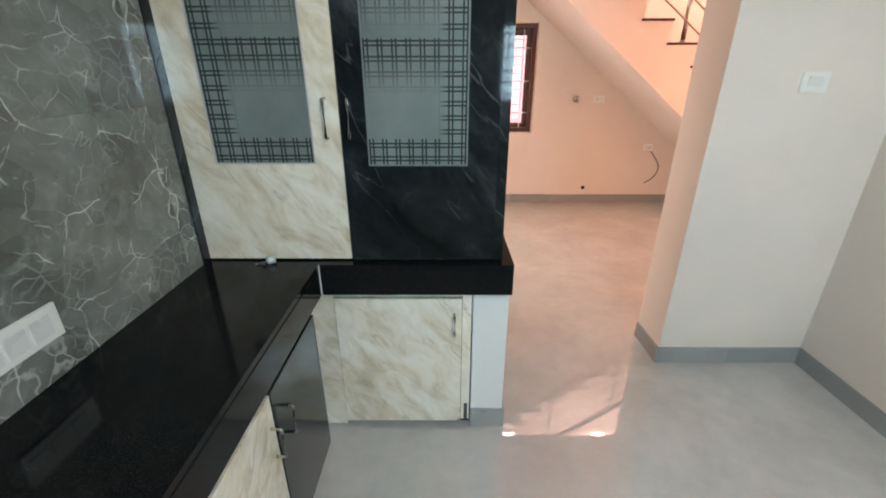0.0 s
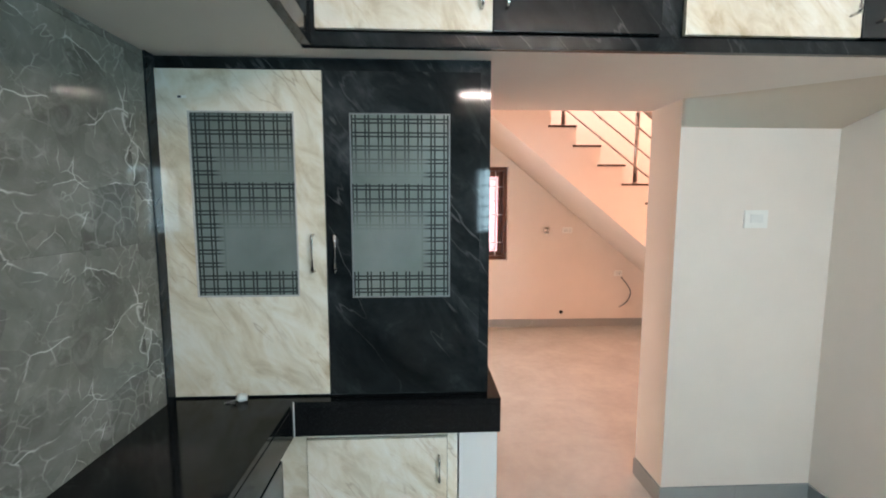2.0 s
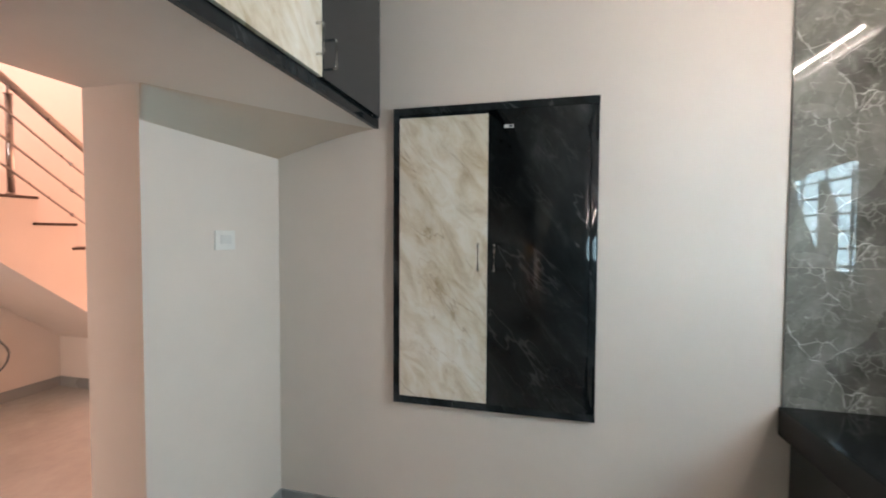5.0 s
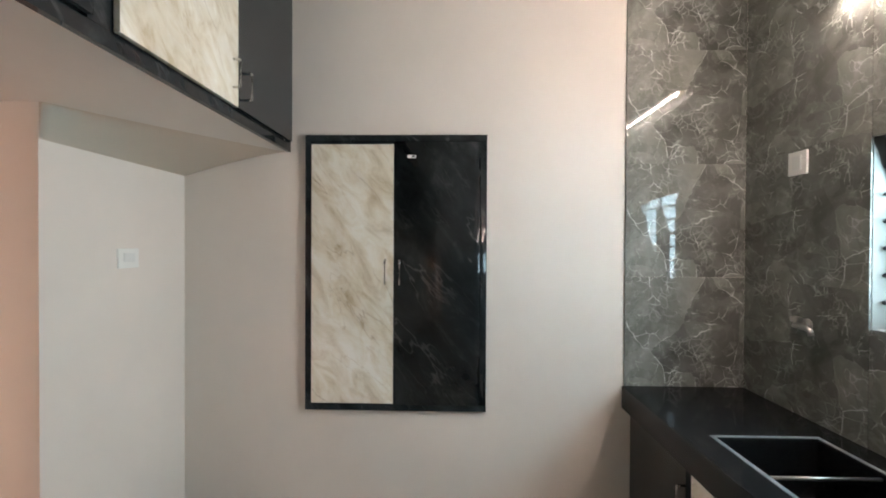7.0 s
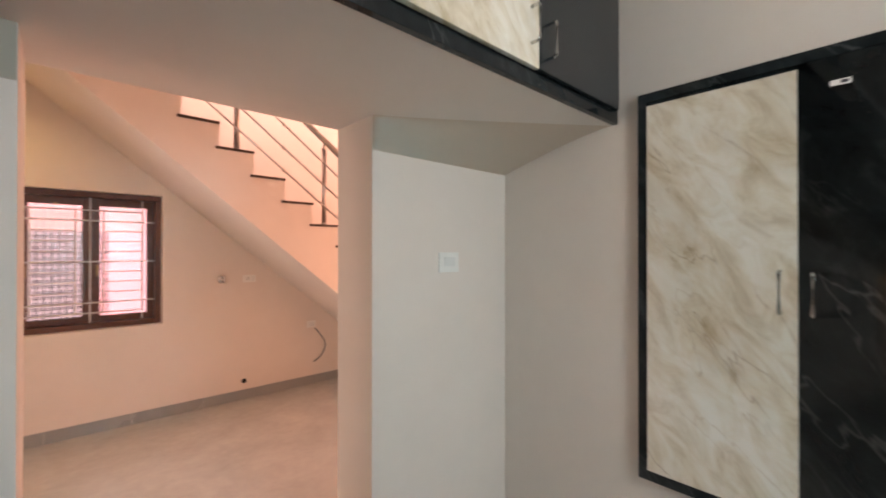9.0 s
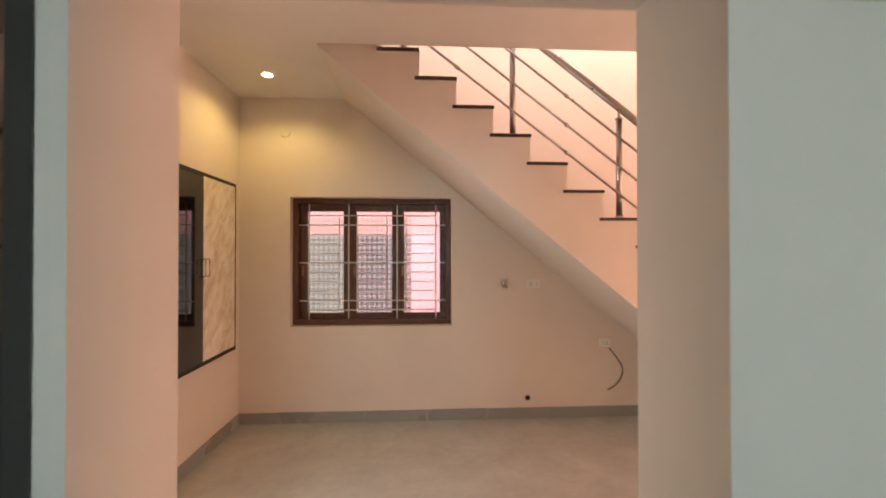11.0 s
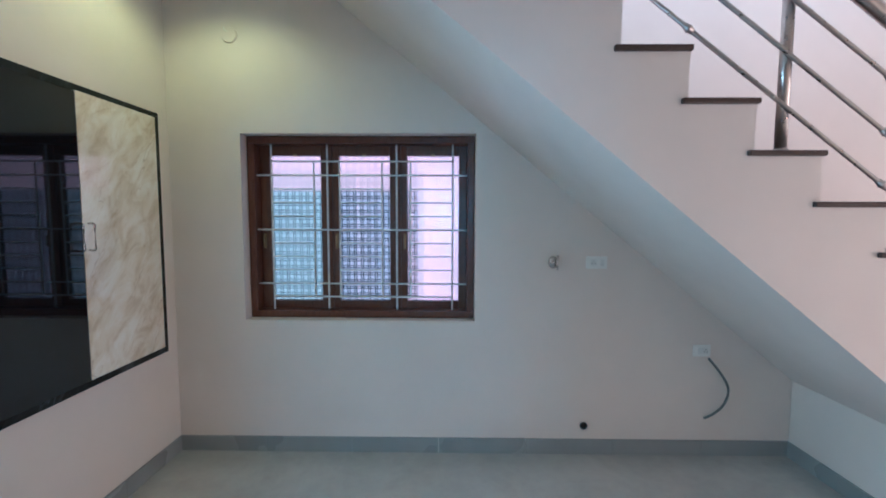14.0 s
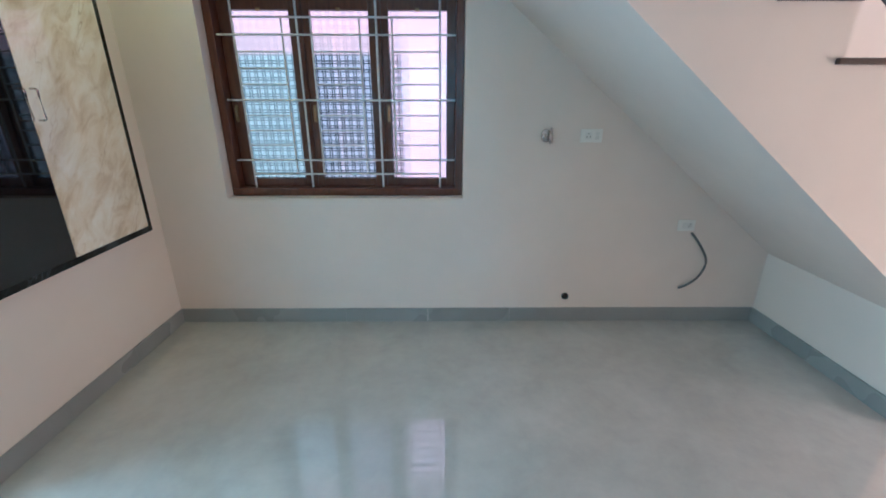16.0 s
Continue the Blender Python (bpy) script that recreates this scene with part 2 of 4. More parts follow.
def window_glass(name, tint, upper, strength, edge):
    """Frosted pane, printed with a plaid; tint below, upper above; strength: how dark the print is; edge: the print keeps to the -x edge."""
    m, nt, ns, ln, bs = nodes(name)
    lx, lz, x, z = plaid_lines(nt, 0.047, 0.014, 0.0054)
    lines = maths(nt, 'MAXIMUM', lx, lz)
    up = step(nt, z, 0.24, 0.27)
    if edge:
        mask = step(nt, x, -0.09, -0.125)
    else:
        mask = 1.0
    fac = maths(nt, 'MULTIPLY', lines, maths(nt, 'MULTIPLY', mask, maths(nt, 'SUBTRACT', 1.0, maths(nt, 'MULTIPLY', up, 0.85))))
    col = mix(nt, up, tint, upper)
    dark = mix(nt, maths(nt, 'MULTIPLY', fac, strength), col, (0.02, 0.022, 0.025))
    tr = ns.new("ShaderNodeBsdfTransparent")
    tl = ns.new("ShaderNodeBsdfTranslucent")
    ln.new(dark, tr.inputs[0])
    ln.new(dark, tl.inputs[0])
    ms = ns.new("ShaderNodeMixShader")
    ms.inputs[0].default_value = 0.25
    ln.new(tr.outputs[0], ms.inputs[1])
    ln.new(tl.outputs[0], ms.inputs[2])
    gl = ns.new("ShaderNodeBsdfGlossy")
    gl.inputs["Roughness"].default_value = 0.25
    m2 = ns.new("ShaderNodeMixShader")
    m2.inputs[0].default_value = 0.05
    ln.new(ms.outputs[0], m2.inputs[1])
    ln.new(gl.outputs[0], m2.inputs[2])
    ln.new(m2.outputs[0], ns["Material Output"].inputs["Surface"])
    return m


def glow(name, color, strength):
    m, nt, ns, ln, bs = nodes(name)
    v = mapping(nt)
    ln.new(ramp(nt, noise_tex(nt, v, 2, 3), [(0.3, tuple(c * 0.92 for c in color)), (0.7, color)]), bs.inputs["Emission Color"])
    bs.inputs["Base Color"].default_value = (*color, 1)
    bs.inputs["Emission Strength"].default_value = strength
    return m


WALL = paint("cream_wall_paint", (0.72, 0.657, 0.592))
CEIL = paint("white_ceiling_paint", (0.76, 0.74, 0.70))
# BEAM is the wall colour with the shade under the loft painted in
BEAM = paint("shaded_beam_paint", (0.60, 0.49, 0.39))
WHITE = paint("white_masonry_paint", (0.74, 0.75, 0.74))
TILE = tile_marble()
NOIR = streak_marble("black_marble_laminate", [(0.36, (0.005, 0.0065, 0.007)), (0.54, (0.017, 0.021, 0.023)), (0.73, (0.070, 0.080, 0.084))], (0.19, 0.205, 0.21), (0.11, 0.12, 0.125), 0.06, 0.32, 0.2, 0.02, 6.0)
CREAM = streak_marble("cream_marble_laminate", [(0.34, (0.50, 0.40, 0.26)), (0.47, (0.75, 0.68, 0.54)), (0.60, (0.88, 0.86, 0.78))], (0.34, 0.24, 0.14), (0.46, 0.34, 0.21), 0.07, 0.55, 0.5, 0.9)
GLOSS = streak_marble("gloss_black_laminate", [(0.40, (0.002, 0.0026, 0.0045)), (0.62, (0.005, 0.006, 0.009)), (0.80, (0.012, 0.014, 0.019))], (0.035, 0.038, 0.046), (0.02, 0.022, 0.028), 0.04, 0.3, 0.5, 0.2)
CHARCOAL = plain("charcoal_laminate", (0.022, 0.026, 0.028), 0.16, 0, 7, 0.25)
NICKEL = plain("dull_nickel", (0.54, 0.52, 0.49), 0.2, 1.0, 80, 0.08)
BRASS = plain("worn_brass_latch", (0.30, 0.20, 0.10), 0.35, 1.0, 80, 0.15)
GRANITE = granite()
FLOOR = floor_tile()
BASE = plain("grey_skirting_tile", (0.27, 0.285, 0.28), 0.3, 0, 5, 0.05)
WOOD = wood()
STEEL = plain("brushed_steel", (0.44, 0.42, 0.40), 0.32, 1.0, 90, 0.08)
CHROME = plain("polished_chrome", (0.62, 0.62, 0.62), 0.08, 1.0, 50, 0.06)
BARS = plain("white_painted_iron", (0.62, 0.62, 0.62), 0.45)
PLASTIC = plain("white_switch_plastic", (0.78, 0.78, 0.74), 0.35, 0, 20, 0.03)
PLASTIC2 = plain("ivory_rocker_plastic", (0.70, 0.71, 0.68), 0.3, 0, 20, 0.03)
TREAD = plain("brown_granite_tread", (0.045, 0.028, 0.022), 0.2, 0, 200, 0.4)
# DARK paints the shade inside holes and behind doors as near-black
DARK = plain("hollow_shade", (0.01, 0.01, 0.01), 0.8)
CONDUIT = plain("grey_plastic_conduit", (0.12, 0.14, 0.145), 0.5)
INSIDE = paint("cupboard_inside", (0.45, 0.44, 0.42))
INK = plain("label_ink", (0.03, 0.03, 0.04), 0.5)
GREY_GROUT = paint("grey_tile_grout", (0.17, 0.17, 0.155))
GROUT = paint("white_grout", (0.6, 0.6, 0.58))
TUBE = glow("tube_glow", (1.0, 0.89, 0.79), 170.0)
LED = glow("downlight_glow", (1.0, 0.80, 0.38), 30.0)
SKYGLOW = glow("glowing_frosted_pane", (1.0, 0.86, 0.74), 14.0)
# backdrops outside the window emit, in place of daylight on them
OUT_PINK = glow("glowing_pink_wall_outside", (1.0, 0.70, 0.67), 0.56)
OUT_BLUE = glow("glowing_sheet_outside", (0.84, 0.60, 0.50), 0.65)
OUT_GREY = glow("glowing_panel_outside", (0.95, 0.65, 0.54), 0.62)


# ---- mesh helpers ----
def box(bm, x0, x1, y0, y1, z0, z1, bevel=0.0):
    r = bmesh.ops.create_cube(bm, size=1)
    for v in r["verts"]:
        v.co = (x0 + (v.co.x + 0.5) * (x1 - x0), y0 + (v.co.y + 0.5) * (y1 - y0), z0 + (v.co.z + 0.5) * (z1 - z0))
    if bevel:
        es = list({e for v in r["verts"] for e in v.link_edges})
        bmesh.ops.bevel(bm, geom=es, offset=bevel, segments=2, affect='EDGES', profile=0.6)
    return bm


def slab_with_holes(us, vs, w0, w1, holes, axes):
    """One connected slab over the grid us x vs, from w0 to w1, without the cells (i, j) in holes. axes: which world axes u, v and w are."""
    bm = bmesh.new()
    made = {}

    def vert(i, j, k):
        if (i, j, k) not in made:
            p = [0, 0, 0]
            p[axes[0]], p[axes[1]], p[axes[2]] = us[i], vs[j], (w0, w1)[k]
            made[i, j, k] = bm.verts.new(p)
        return made[i, j, k]
    solid = {(i, j) for i in range(len(us) - 1) for j in range(len(vs) - 1)} - set(holes)
    for i, j in solid:
        for k in (0, 1):
            bm.faces.new([vert(i, j, k), vert(i + 1, j, k), vert(i + 1, j + 1, k), vert(i, j + 1, k)])
        for di, dj, a, b in ((-1, 0, (0, 0), (0, 1)), (1, 0, (1, 0), (1, 1)), (0, -1, (0, 0), (1, 0)), (0, 1, (0, 1), (1, 1))):
            if (i + di, j + dj) not in solid:
                bm.faces.new([vert(i + a[0], j + a[1], 0), vert(i + b[0], j + b[1], 0), vert(i + b[0], j + b[1], 1), vert(i + a[0], j + a[1], 1)])
    bmesh.ops.recalc_face_normals(bm, faces=bm.faces)
    return bm


def boxes(*args, bevel=0.0):
    bm = bmesh.new()
    for a in args:
        box(bm, *a, bevel=bevel)
    return bm


def rod(bm, a, b, r, seg=12):
    a, b = Vector(a), Vector(b)
    d = b - a
    m = Matrix.Translation((a + b) / 2) @ d.to_track_quat('Z', 'Y').to_matrix().to_4x4()
    bmesh.ops.create_cone(bm, cap_ends=True, segments=seg, radius1=r, radius2=r, depth=d.length, matrix=m)
    return bm


def ball(bm, p, r):
    bmesh.ops.create_uvsphere(bm, u_segments=14, v_segments=9, radius=r, matrix=Matrix.Translation(p))
    return bm


def tube(pts, r, seg=8):
    """A round tube along points."""
    bm = bmesh.new()
    rings = []
    pts = [Vector(p) for p in pts]
    for i, p in enumerate(pts):
        d = (pts[min(i + 1, len(pts) - 1)] - pts[max(i - 1, 0)]).normalized()
        q = d.to_track_quat('Z', 'Y')
        rings.append([bm.verts.new(p + q @ Vector((r * math.cos(2 * math.pi * k / seg), r * math.sin(2 * math.pi * k / seg), 0))) for k in range(seg)])
    for a, b in zip(rings, rings[1:]):
        for k in range(seg):
            bm.faces.new((a[k], a[(k + 1) % seg], b[(k + 1) % seg], b[k]))
    bm.faces.new(rings[0][::-1])
    bm.faces.new(rings[-1])
    return bm


def prism(profile, y0, y1):
    """A profile of (x, z) points, extruded from y0 to y1."""
    bm = bmesh.new()
    a = [bm.verts.new((x, y0, z)) for x, z in profile]
    b = [bm.verts.new((x, y1, z)) for x, z in profile]
    n = len(profile)
    bm.faces.new(a)
    bm.faces.new(b[::-1])
    for i in range(n):
        bm.faces.new((a[i], b[i], b[(i + 1) % n], a[(i + 1) % n]))
    bmesh.ops.recalc_face_normals(bm, faces=bm.faces)
    return bm


def mesh_of(name, bm, material, smooth=False):
    me = bpy.data.meshes.new(name)
    bm.to_mesh(me)
    bm.free()
    me.materials.append(material)
    if smooth:
        for p in me.polygons:
            p.use_smooth = True
    return me


def part(name, bm, material, parent, label="", smooth=False):
    ob = new(name, mesh_of(name, bm, material, smooth))
    ob.parent = parent
    if parent is not None and parent.type == 'EMPTY' and parent.parent is None:
        ob.matrix_parent_inverse = parent.matrix_basis.inverted()
    if label:
        tagged(ob, label)
    return ob


def thing(name, at, label, category, group="", kind=""):
    ob = new(name)
    ob.empty_display_size = 0.1
    ob.location = at
    return tagged(ob, label, category, group, kind)


def structure(name, bm, material, label="", category=""):
    return tagged(new(name, mesh_of(name, bm, material)), label, category, "", "structure")


def handle(parent, p, axis, length, out, r=0.005):
    """A bow handle centred at p; axis: way of the grip, out: way it stands off, with its length."""
    p, axis, out = Vector(p), Vector(axis), Vector(out)
    a, b = p - axis * length / 2, p + axis * length / 2
    pts = [a, a + out * 0.7, a + out * 0.93 + axis * length * 0.02, a + out + axis * length * 0.07, b + out - axis * length * 0.07, b + out * 0.93 - axis * length * 0.02, b + out * 0.7, b]
    return part("handle", tube(pts, r, 8), NICKEL, parent, "chrome bow handle", True)


# ---- structure ----
CEIL_Z, SOFFIT = 2.96, 2.067
structure("floor", boxes((-3.3, 5.3, -1.4, 5.125, -0.12, 0.0)), FLOOR, "polished grey vitrified tile floor", "floor")
structure("wall_kitchen_west", boxes((-1.12, -0.971, -1.4, 2.13, 0, CEIL_Z)), GREY_GROUT, "tiled kitchen wall", "wall")
# south wall with the window over the sink
structure("wall_kitchen_south", slab_with_holes((-0.971, 0.43, 1.31, 2.13), (0, 1.26, 1.97, CEIL_Z), -1.4, -1.158, [(1, 1)], (0, 2, 1)), GREY_GROUT, "tiled kitchen wall with a window over the sink", "wall")
structure("wall_kitchen_east", boxes((1.98, 2.13, -1.158, 1.865, 0, CEIL_Z)), WALL, "cream painted kitchen wall", "wall")
# the opening from 2.6 to 4.4 is added for the fill lamp
structure("wall_partition", slab_with_holes((-0.971, 0.229, 1.178, 2.6, 4.4, 5.2), (0, SOFFIT, CEIL_Z), 1.865, 2.13, [(1, 0), (3, 0)], (0, 2, 1)), WALL, "cream painted wall with an open doorway and an opening added for a lamp", "wall")
# added wall that closes the space behind that lamp
structure("wall_behind_fill", boxes((2.13, 5.3, 1.5, 1.6, 0, CEIL_Z)), WALL, "plain unseen wall added behind the fill lamp", "wall")
structure("wall_dining_west", slab_with_holes((2.13, 2.75, 3.706, 5.125), (0, 2.04, CEIL_Z), -1.07, -0.92, [(1, 0)], (1, 2, 0)), WALL, "cream painted wall with an open doorway", "wall")
X0, X1, Z0, Z1 = -0.467, 1.010, 0.872, 2.059
structure("wall_dining_north", slab_with_holes((-1.07, X0, 0.86, X1, 1.12, 2.42, 2.64, 5.3), (0, Z0, Z1, 4.0, 4.5, 5.6), 5.125, 5.36, [(1, 1), (2, 1), (2, 3), (3, 3), (5, 3)], (0, 2, 1)), WALL, "cream painted wall with a barred window", "wall")
# unseen east wall; its opening is added for the fill lamp
structure("wall_dining_east", slab_with_holes((2.13, 2.5, 3.7, 5.125), (0, 2.2, CEIL_Z), 5.2, 5.35, [(1, 0)], (1, 2, 0)), WALL, "unseen cream wall closing the room, with an opening added for the fill lamp", "wall")
structure("wall_side_room", boxes((-3.3, -3.2, 2.1, 4.2, 0, CEIL_Z), (-3.2, -1.07, 2.03, 2.13, 0, CEIL_Z), (-3.2, -1.07, 4.1, 4.2, 0, CEIL_Z)), WALL, "plain wall of the side room", "wall")
structure("wall_stairwell", boxes((-0.1, 0.0, 4.115, 5.125, CEIL_Z + 0.15, 5.6), (-0.1, 5.35, 3.6, 3.7, CEIL_Z + 0.15, 5.6), (5.2, 5.35, 3.7, 5.125, CEIL_Z, 5.6)), WALL, "plain wall of the upper stairwell", "wall")
structure("ceiling_kitchen", boxes((-1.12, 2.13, -1.4, 1.865, CEIL_Z, CEIL_Z + 0.15)), CEIL, "white plaster ceiling", "ceiling")
structure("ceiling_dining", boxes((-1.12, 5.35, 1.865, 4.09, CEIL_Z, CEIL_Z + 0.15), (-1.12, 0.02, 4.09, 5.125, CEIL_Z, CEIL_Z + 0.15), (-3.3, -1.12, 2.03, 4.2, CEIL_Z, CEIL_Z + 0.15), (-0.1, 5.35, 3.6, 5.36, 5.6, 5.7)), CEIL, "white plaster ceiling", "ceiling")
# loft slab, its soffit, and shade painted in taupe over the walls beside the doorway
structure("ceiling_loft", boxes((-0.437, 1.98, 1.30, 1.865, SOFFIT, SOFFIT + 0.045), (-0.971, -0.437, -1.15, 1.865, SOFFIT, SOFFIT + 0.045)), WALL, "cream painted underside of the loft slab", "ceiling")
bm = bmesh.new()
NX, NY = 24, 18
G = []
for a in range(NX + 1):
    f = a / NX
    x = 1.180 + 0.7997 * f
    y0 = 1.85 - 0.545 * f ** 1.1
    power = 2.4 - 1.1 * f
    G.append([bm.verts.new((x, y0 + (1.8647 - y0) * b / NY, 2.0665 - 0.1315 * (b / NY) ** power)) for b in range(NY + 1)])
for a in range(NX):
    for b in range(NY):
        bm.faces.new((G[a][b], G[a][b + 1], G[a + 1][b + 1], G[a + 1][b]))
side = [bm.verts.new((1.180, 1.8647, 2.0665))]
bm.faces.new([G[0][b] for b in range(NY, -1, -1)] + side)
for f in bm.faces:
    f.smooth = len(f.verts) == 4
structure("trim_beam_haunch", bm, BEAM, "plaster haunch under the loft slab, shade put into its colour", "trim")
structure("trim_shade_band", boxes((0.19, 0.227, 1.8605, 1.8648, 1.935, 2.066)), BEAM, "dark band painting the shade at the wall top", "trim")


def skirting(name, *runs):
    """A run of skirting tiles, 0.6 m long with hairline joints, each a piece under the run."""
    run = tagged(new(name), "grey tile skirting", "baseboard", "", "structure")
    for x0, x1, y0, y1, z0, z1 in runs:
        n = max(1, math.ceil(max(x1 - x0, y1 - y0) / 0.6 - 0.2))
        for k in range(n):
            a, b, g = k / n, (k + 1) / n, 0.0007
            if x1 - x0 > y1 - y0:
                part("skirting_tile", boxes((x0 + (x1 - x0) * a + g, x0 + (x1 - x0) * b - g, y0, y1, z0, z1), bevel=0.002), BASE, run)
            else:
                part("skirting_tile", boxes((x0, x1, y0 + (y1 - y0) * a + g, y0 + (y1 - y0) * b - g, z0, z1), bevel=0.002), BASE, run)


T = 0.012
skirting("baseboard_partition", (1.178 - T, 1.98, 1.865 - T, 1.865, 0, 0.1), (1.178 - T, 1.178, 1.866, 2.13, 0, 0.1))
skirting("baseboard_kitchen_east", (1.98 - T, 1.98, -0.5, 1.865 - T, 0, 0.1))
skirting("baseboard_doorway_left", (0.229, 0.229 + T, 1.866, 2.13, 0, 0.1))
skirting("baseboard_dining_north", (-0.92, 3.05, 5.125 - T, 5.125, 0, 0.1))
skirting("baseboard_dining_west", (-0.92, -0.92 + T, 3.706, 5.125 - T, 0, 0.1), (-0.92, -0.92 + T, 2.13, 2.75, 0, 0.1))
skirting("baseboard_understair", (3.05 - T, 3.05, 4.13, 5.125 - T, 0, 0.1))
skirting("baseboard_dining_south", (4.4, 5.2, 2.13, 2.13 + T, 0, 0.1), (1.178, 2.6, 2.13, 2.13 + T, 0, 0.1), (-0.92, 0.229, 2.13, 2.13 + T, 0, 0.1))

# ---- stairs ----
TX, TZ, GO, RISE, NEAR = 1.197, 2.374, 0.2595, 0.1932, 4.118


def soffit_z(x):
    return 2.97 - 0.81 * x


profile = [(0.02, soffit_z(0.02)), (3.05, soffit_z(3.05)), (3.05, 0.0)]
last = 11
top = TX + GO * last + 0.287
profile += [(top, 0.0)]
for k in range(last, -4, -1):
    z = TZ - RISE * k - 0.022
    profile += [(TX + GO * k + 0.287, z), (TX + GO * (k - 1) + 0.287, z)]
profile += [(TX + GO * -4 + 0.287, 3.11), (0.02, 3.11)]
stair = tagged(new("staircase"), "cream plastered staircase with brown granite treads", "staircase", "", "structure")
part("flight", prism(profile, NEAR, 5.122), WALL, stair, "cream plastered flight with a sloping underside")
tread_mesh = mesh_of("tread", boxes((0, 0.292, NEAR - 0.018, 5.12, -0.022, 0), bevel=0.006), TREAD)
for k in range(-3, last + 1):
    o = new("tread", tread_mesh)
    o.location = (TX + GO * k, 0, TZ - RISE * k)
    o.parent = stair
    tagged(o, "brown granite tread")

# ---- stair railing ----
RY = 4.19
SL = -0.757
rail = thing("stair_railing", (2.15, RY, TZ - RISE * 3), "brushed stainless steel railing on the stair treads", "railing")


def rail_z(x, z_at):
    return z_at + SL * (x - 2.154)


XA, XB = 0.45, 4.45
part("handrail", rod(bmesh.new(), (XA, RY, rail_z(XA, 2.60)), (XB, RY, rail_z(XB, 2.60)), 0.027, 18), STEEL, rail, "thick tubular handrail", True)
for zr in (2.364, 2.156, 1.958):
    bar = part("crossbar", rod(bmesh.new(), (XA, RY - 0.03, rail_z(XA, zr)), (XB, RY - 0.03, rail_z(XB, zr)), 0.0085, 10), STEEL, rail, "", True)
    for i in range(-1, 4):
        x = 1.755 + 0.7785 * i
        p = Vector((x, RY - 0.03, rail_z(x, zr)))
        d = Vector((1, 0, SL)).normalized()
        part("bead", rod(ball(bmesh.new(), p, 0.015), p - d * 0.02, p + d * 0.02, 0.0115, 10), STEEL, bar, "", True)
for i in range(-1, 4):
    x = 1.3755 + 0.7785 * i
    k = 3 * i
    zt = TZ - RISE * k
    post = part("post", rod(bmesh.new(), (x, RY, zt + 0.001), (x, RY, rail_z(x, 2.60) - 0.085), 0.021, 16), STEEL, rail, "", True)
    part("collar", rod(bmesh.new(), (x, RY, rail_z(x, 2.60) - 0.087), (x, RY, rail_z(x, 2.60) - 0.079), 0.027, 16), STEEL, post, "", True)
    part("neck", rod(bmesh.new(), (x, RY, rail_z(x, 2.60) - 0.08), (x, RY, rail_z(x, 2.60) - 0.015), 0.009, 12), STEEL, post, "", True)
    fl = bmesh.new()
    bmesh.ops.create_cone(fl, cap_ends=True, segments=20, radius1=0.04, radius2=0.024, depth=0.018, matrix=Matrix.Translation((x, RY, zt + 0.0095)))
    part("base_flange", fl, STEEL, post, "", True)

# ---- dining window ----
win = tagged(new("window_1"), "three-pane brown wooden casement window behind a white iron grille", "window", "", "structure")
FY0, FY1 = 5.205, 5.345


def frame_bars(x0, x1, z0, z1, w, y0, y1, bevel=0.004):
    bm = boxes((x0, x1, y0, y1, z1 - w, z1), (x0, x1, y0, y1, z0, z0 + w), (x0, x0 + w, y0, y1, z0 + w, z1 - w), (x1 - w, x1, y0, y1, z0 + w, z1 - w), bevel=bevel)
    return bm


wf = frame_bars(X0 + 0.002, X1 - 0.002, Z0 + 0.002, Z1 - 0.002, 0.046, FY0, FY1)
for x in (0.0435, 0.4995):
    box(wf, x - 0.022, x + 0.022, 5.274, FY1, Z0 + 0.048, Z1 - 0.048, bevel=0.003)
part("window_frame", wf, WOOD, win, "dark brown wooden frame")
PANES = ((-0.353, -0.012), (0.109, 0.448), (0.564, 0.908))
LEAVES = ((-0.4185, 0.0215), (0.0655, 0.4775), (0.5215, 0.9615))
glasses = (window_glass("frosted_glass_blue", (0.80, 0.92, 0.95), (1, 0.92, 0.97), 0.5, False), window_glass("frosted_glass_plaid", (0.8, 0.86, 0.95), (1, 0.92, 0.97), 0.82, False), window_glass("frosted_glass_pink", (0.98, 0.92, 1.0), (1, 0.92, 0.97), 0.85, True))
for (px0, px1), (lx0, lx1), g in zip(PANES, LEAVES, glasses):
    y0, y1, za, zb = 5.284, 5.325, Z0 + 0.0485, Z1 - 0.0485
    sash = boxes((lx0, px0, y0, y1, za, zb), (px1, lx1, y0, y1, za, zb), (px0, px1, y0, y1, 1.944, zb), (px0, px1, y0, y1, za, 0.973), bevel=0.004)
    s = part("sash", sash, WOOD, win)
    pane = new("pane", mesh_of("pane", boxes(((px0 - px1) / 2 - 0.004, (px1 - px0) / 2 + 0.004, -0.003, 0.003, -0.49, 0.49)), g))
    pane.location = ((px0 + px1) / 2, 5.31, 1.4585)
    pane.parent = s
    pane.visible_shadow = False
    tagged(pane, "frosted glass pane with a printed plaid")
    part("latch", rod(boxes((lx0 + 0.018, lx0 + 0.036, y0 - 0.007, y0, 1.325, 1.425), bevel=0.002), (lx0 + 0.027, y0 - 0.020, 1.335), (lx0 + 0.027, y0 - 0.020, 1.41), 0.007, 8), BRASS, s, "worn brass latch")
    part("stay_knob", rod(boxes(((px0 + px1) / 2 - 0.012, (px0 + px1) / 2 + 0.012, y0 - 0.004, y0 + 0.002, 1.936, 1.956), bevel=0.0015), ((px0 + px1) / 2, y0 - 0.016, 1.944), ((px0 + px1) / 2, y0 - 0.002, 1.944), 0.006, 10), BRASS, s, "small brass stay knob")
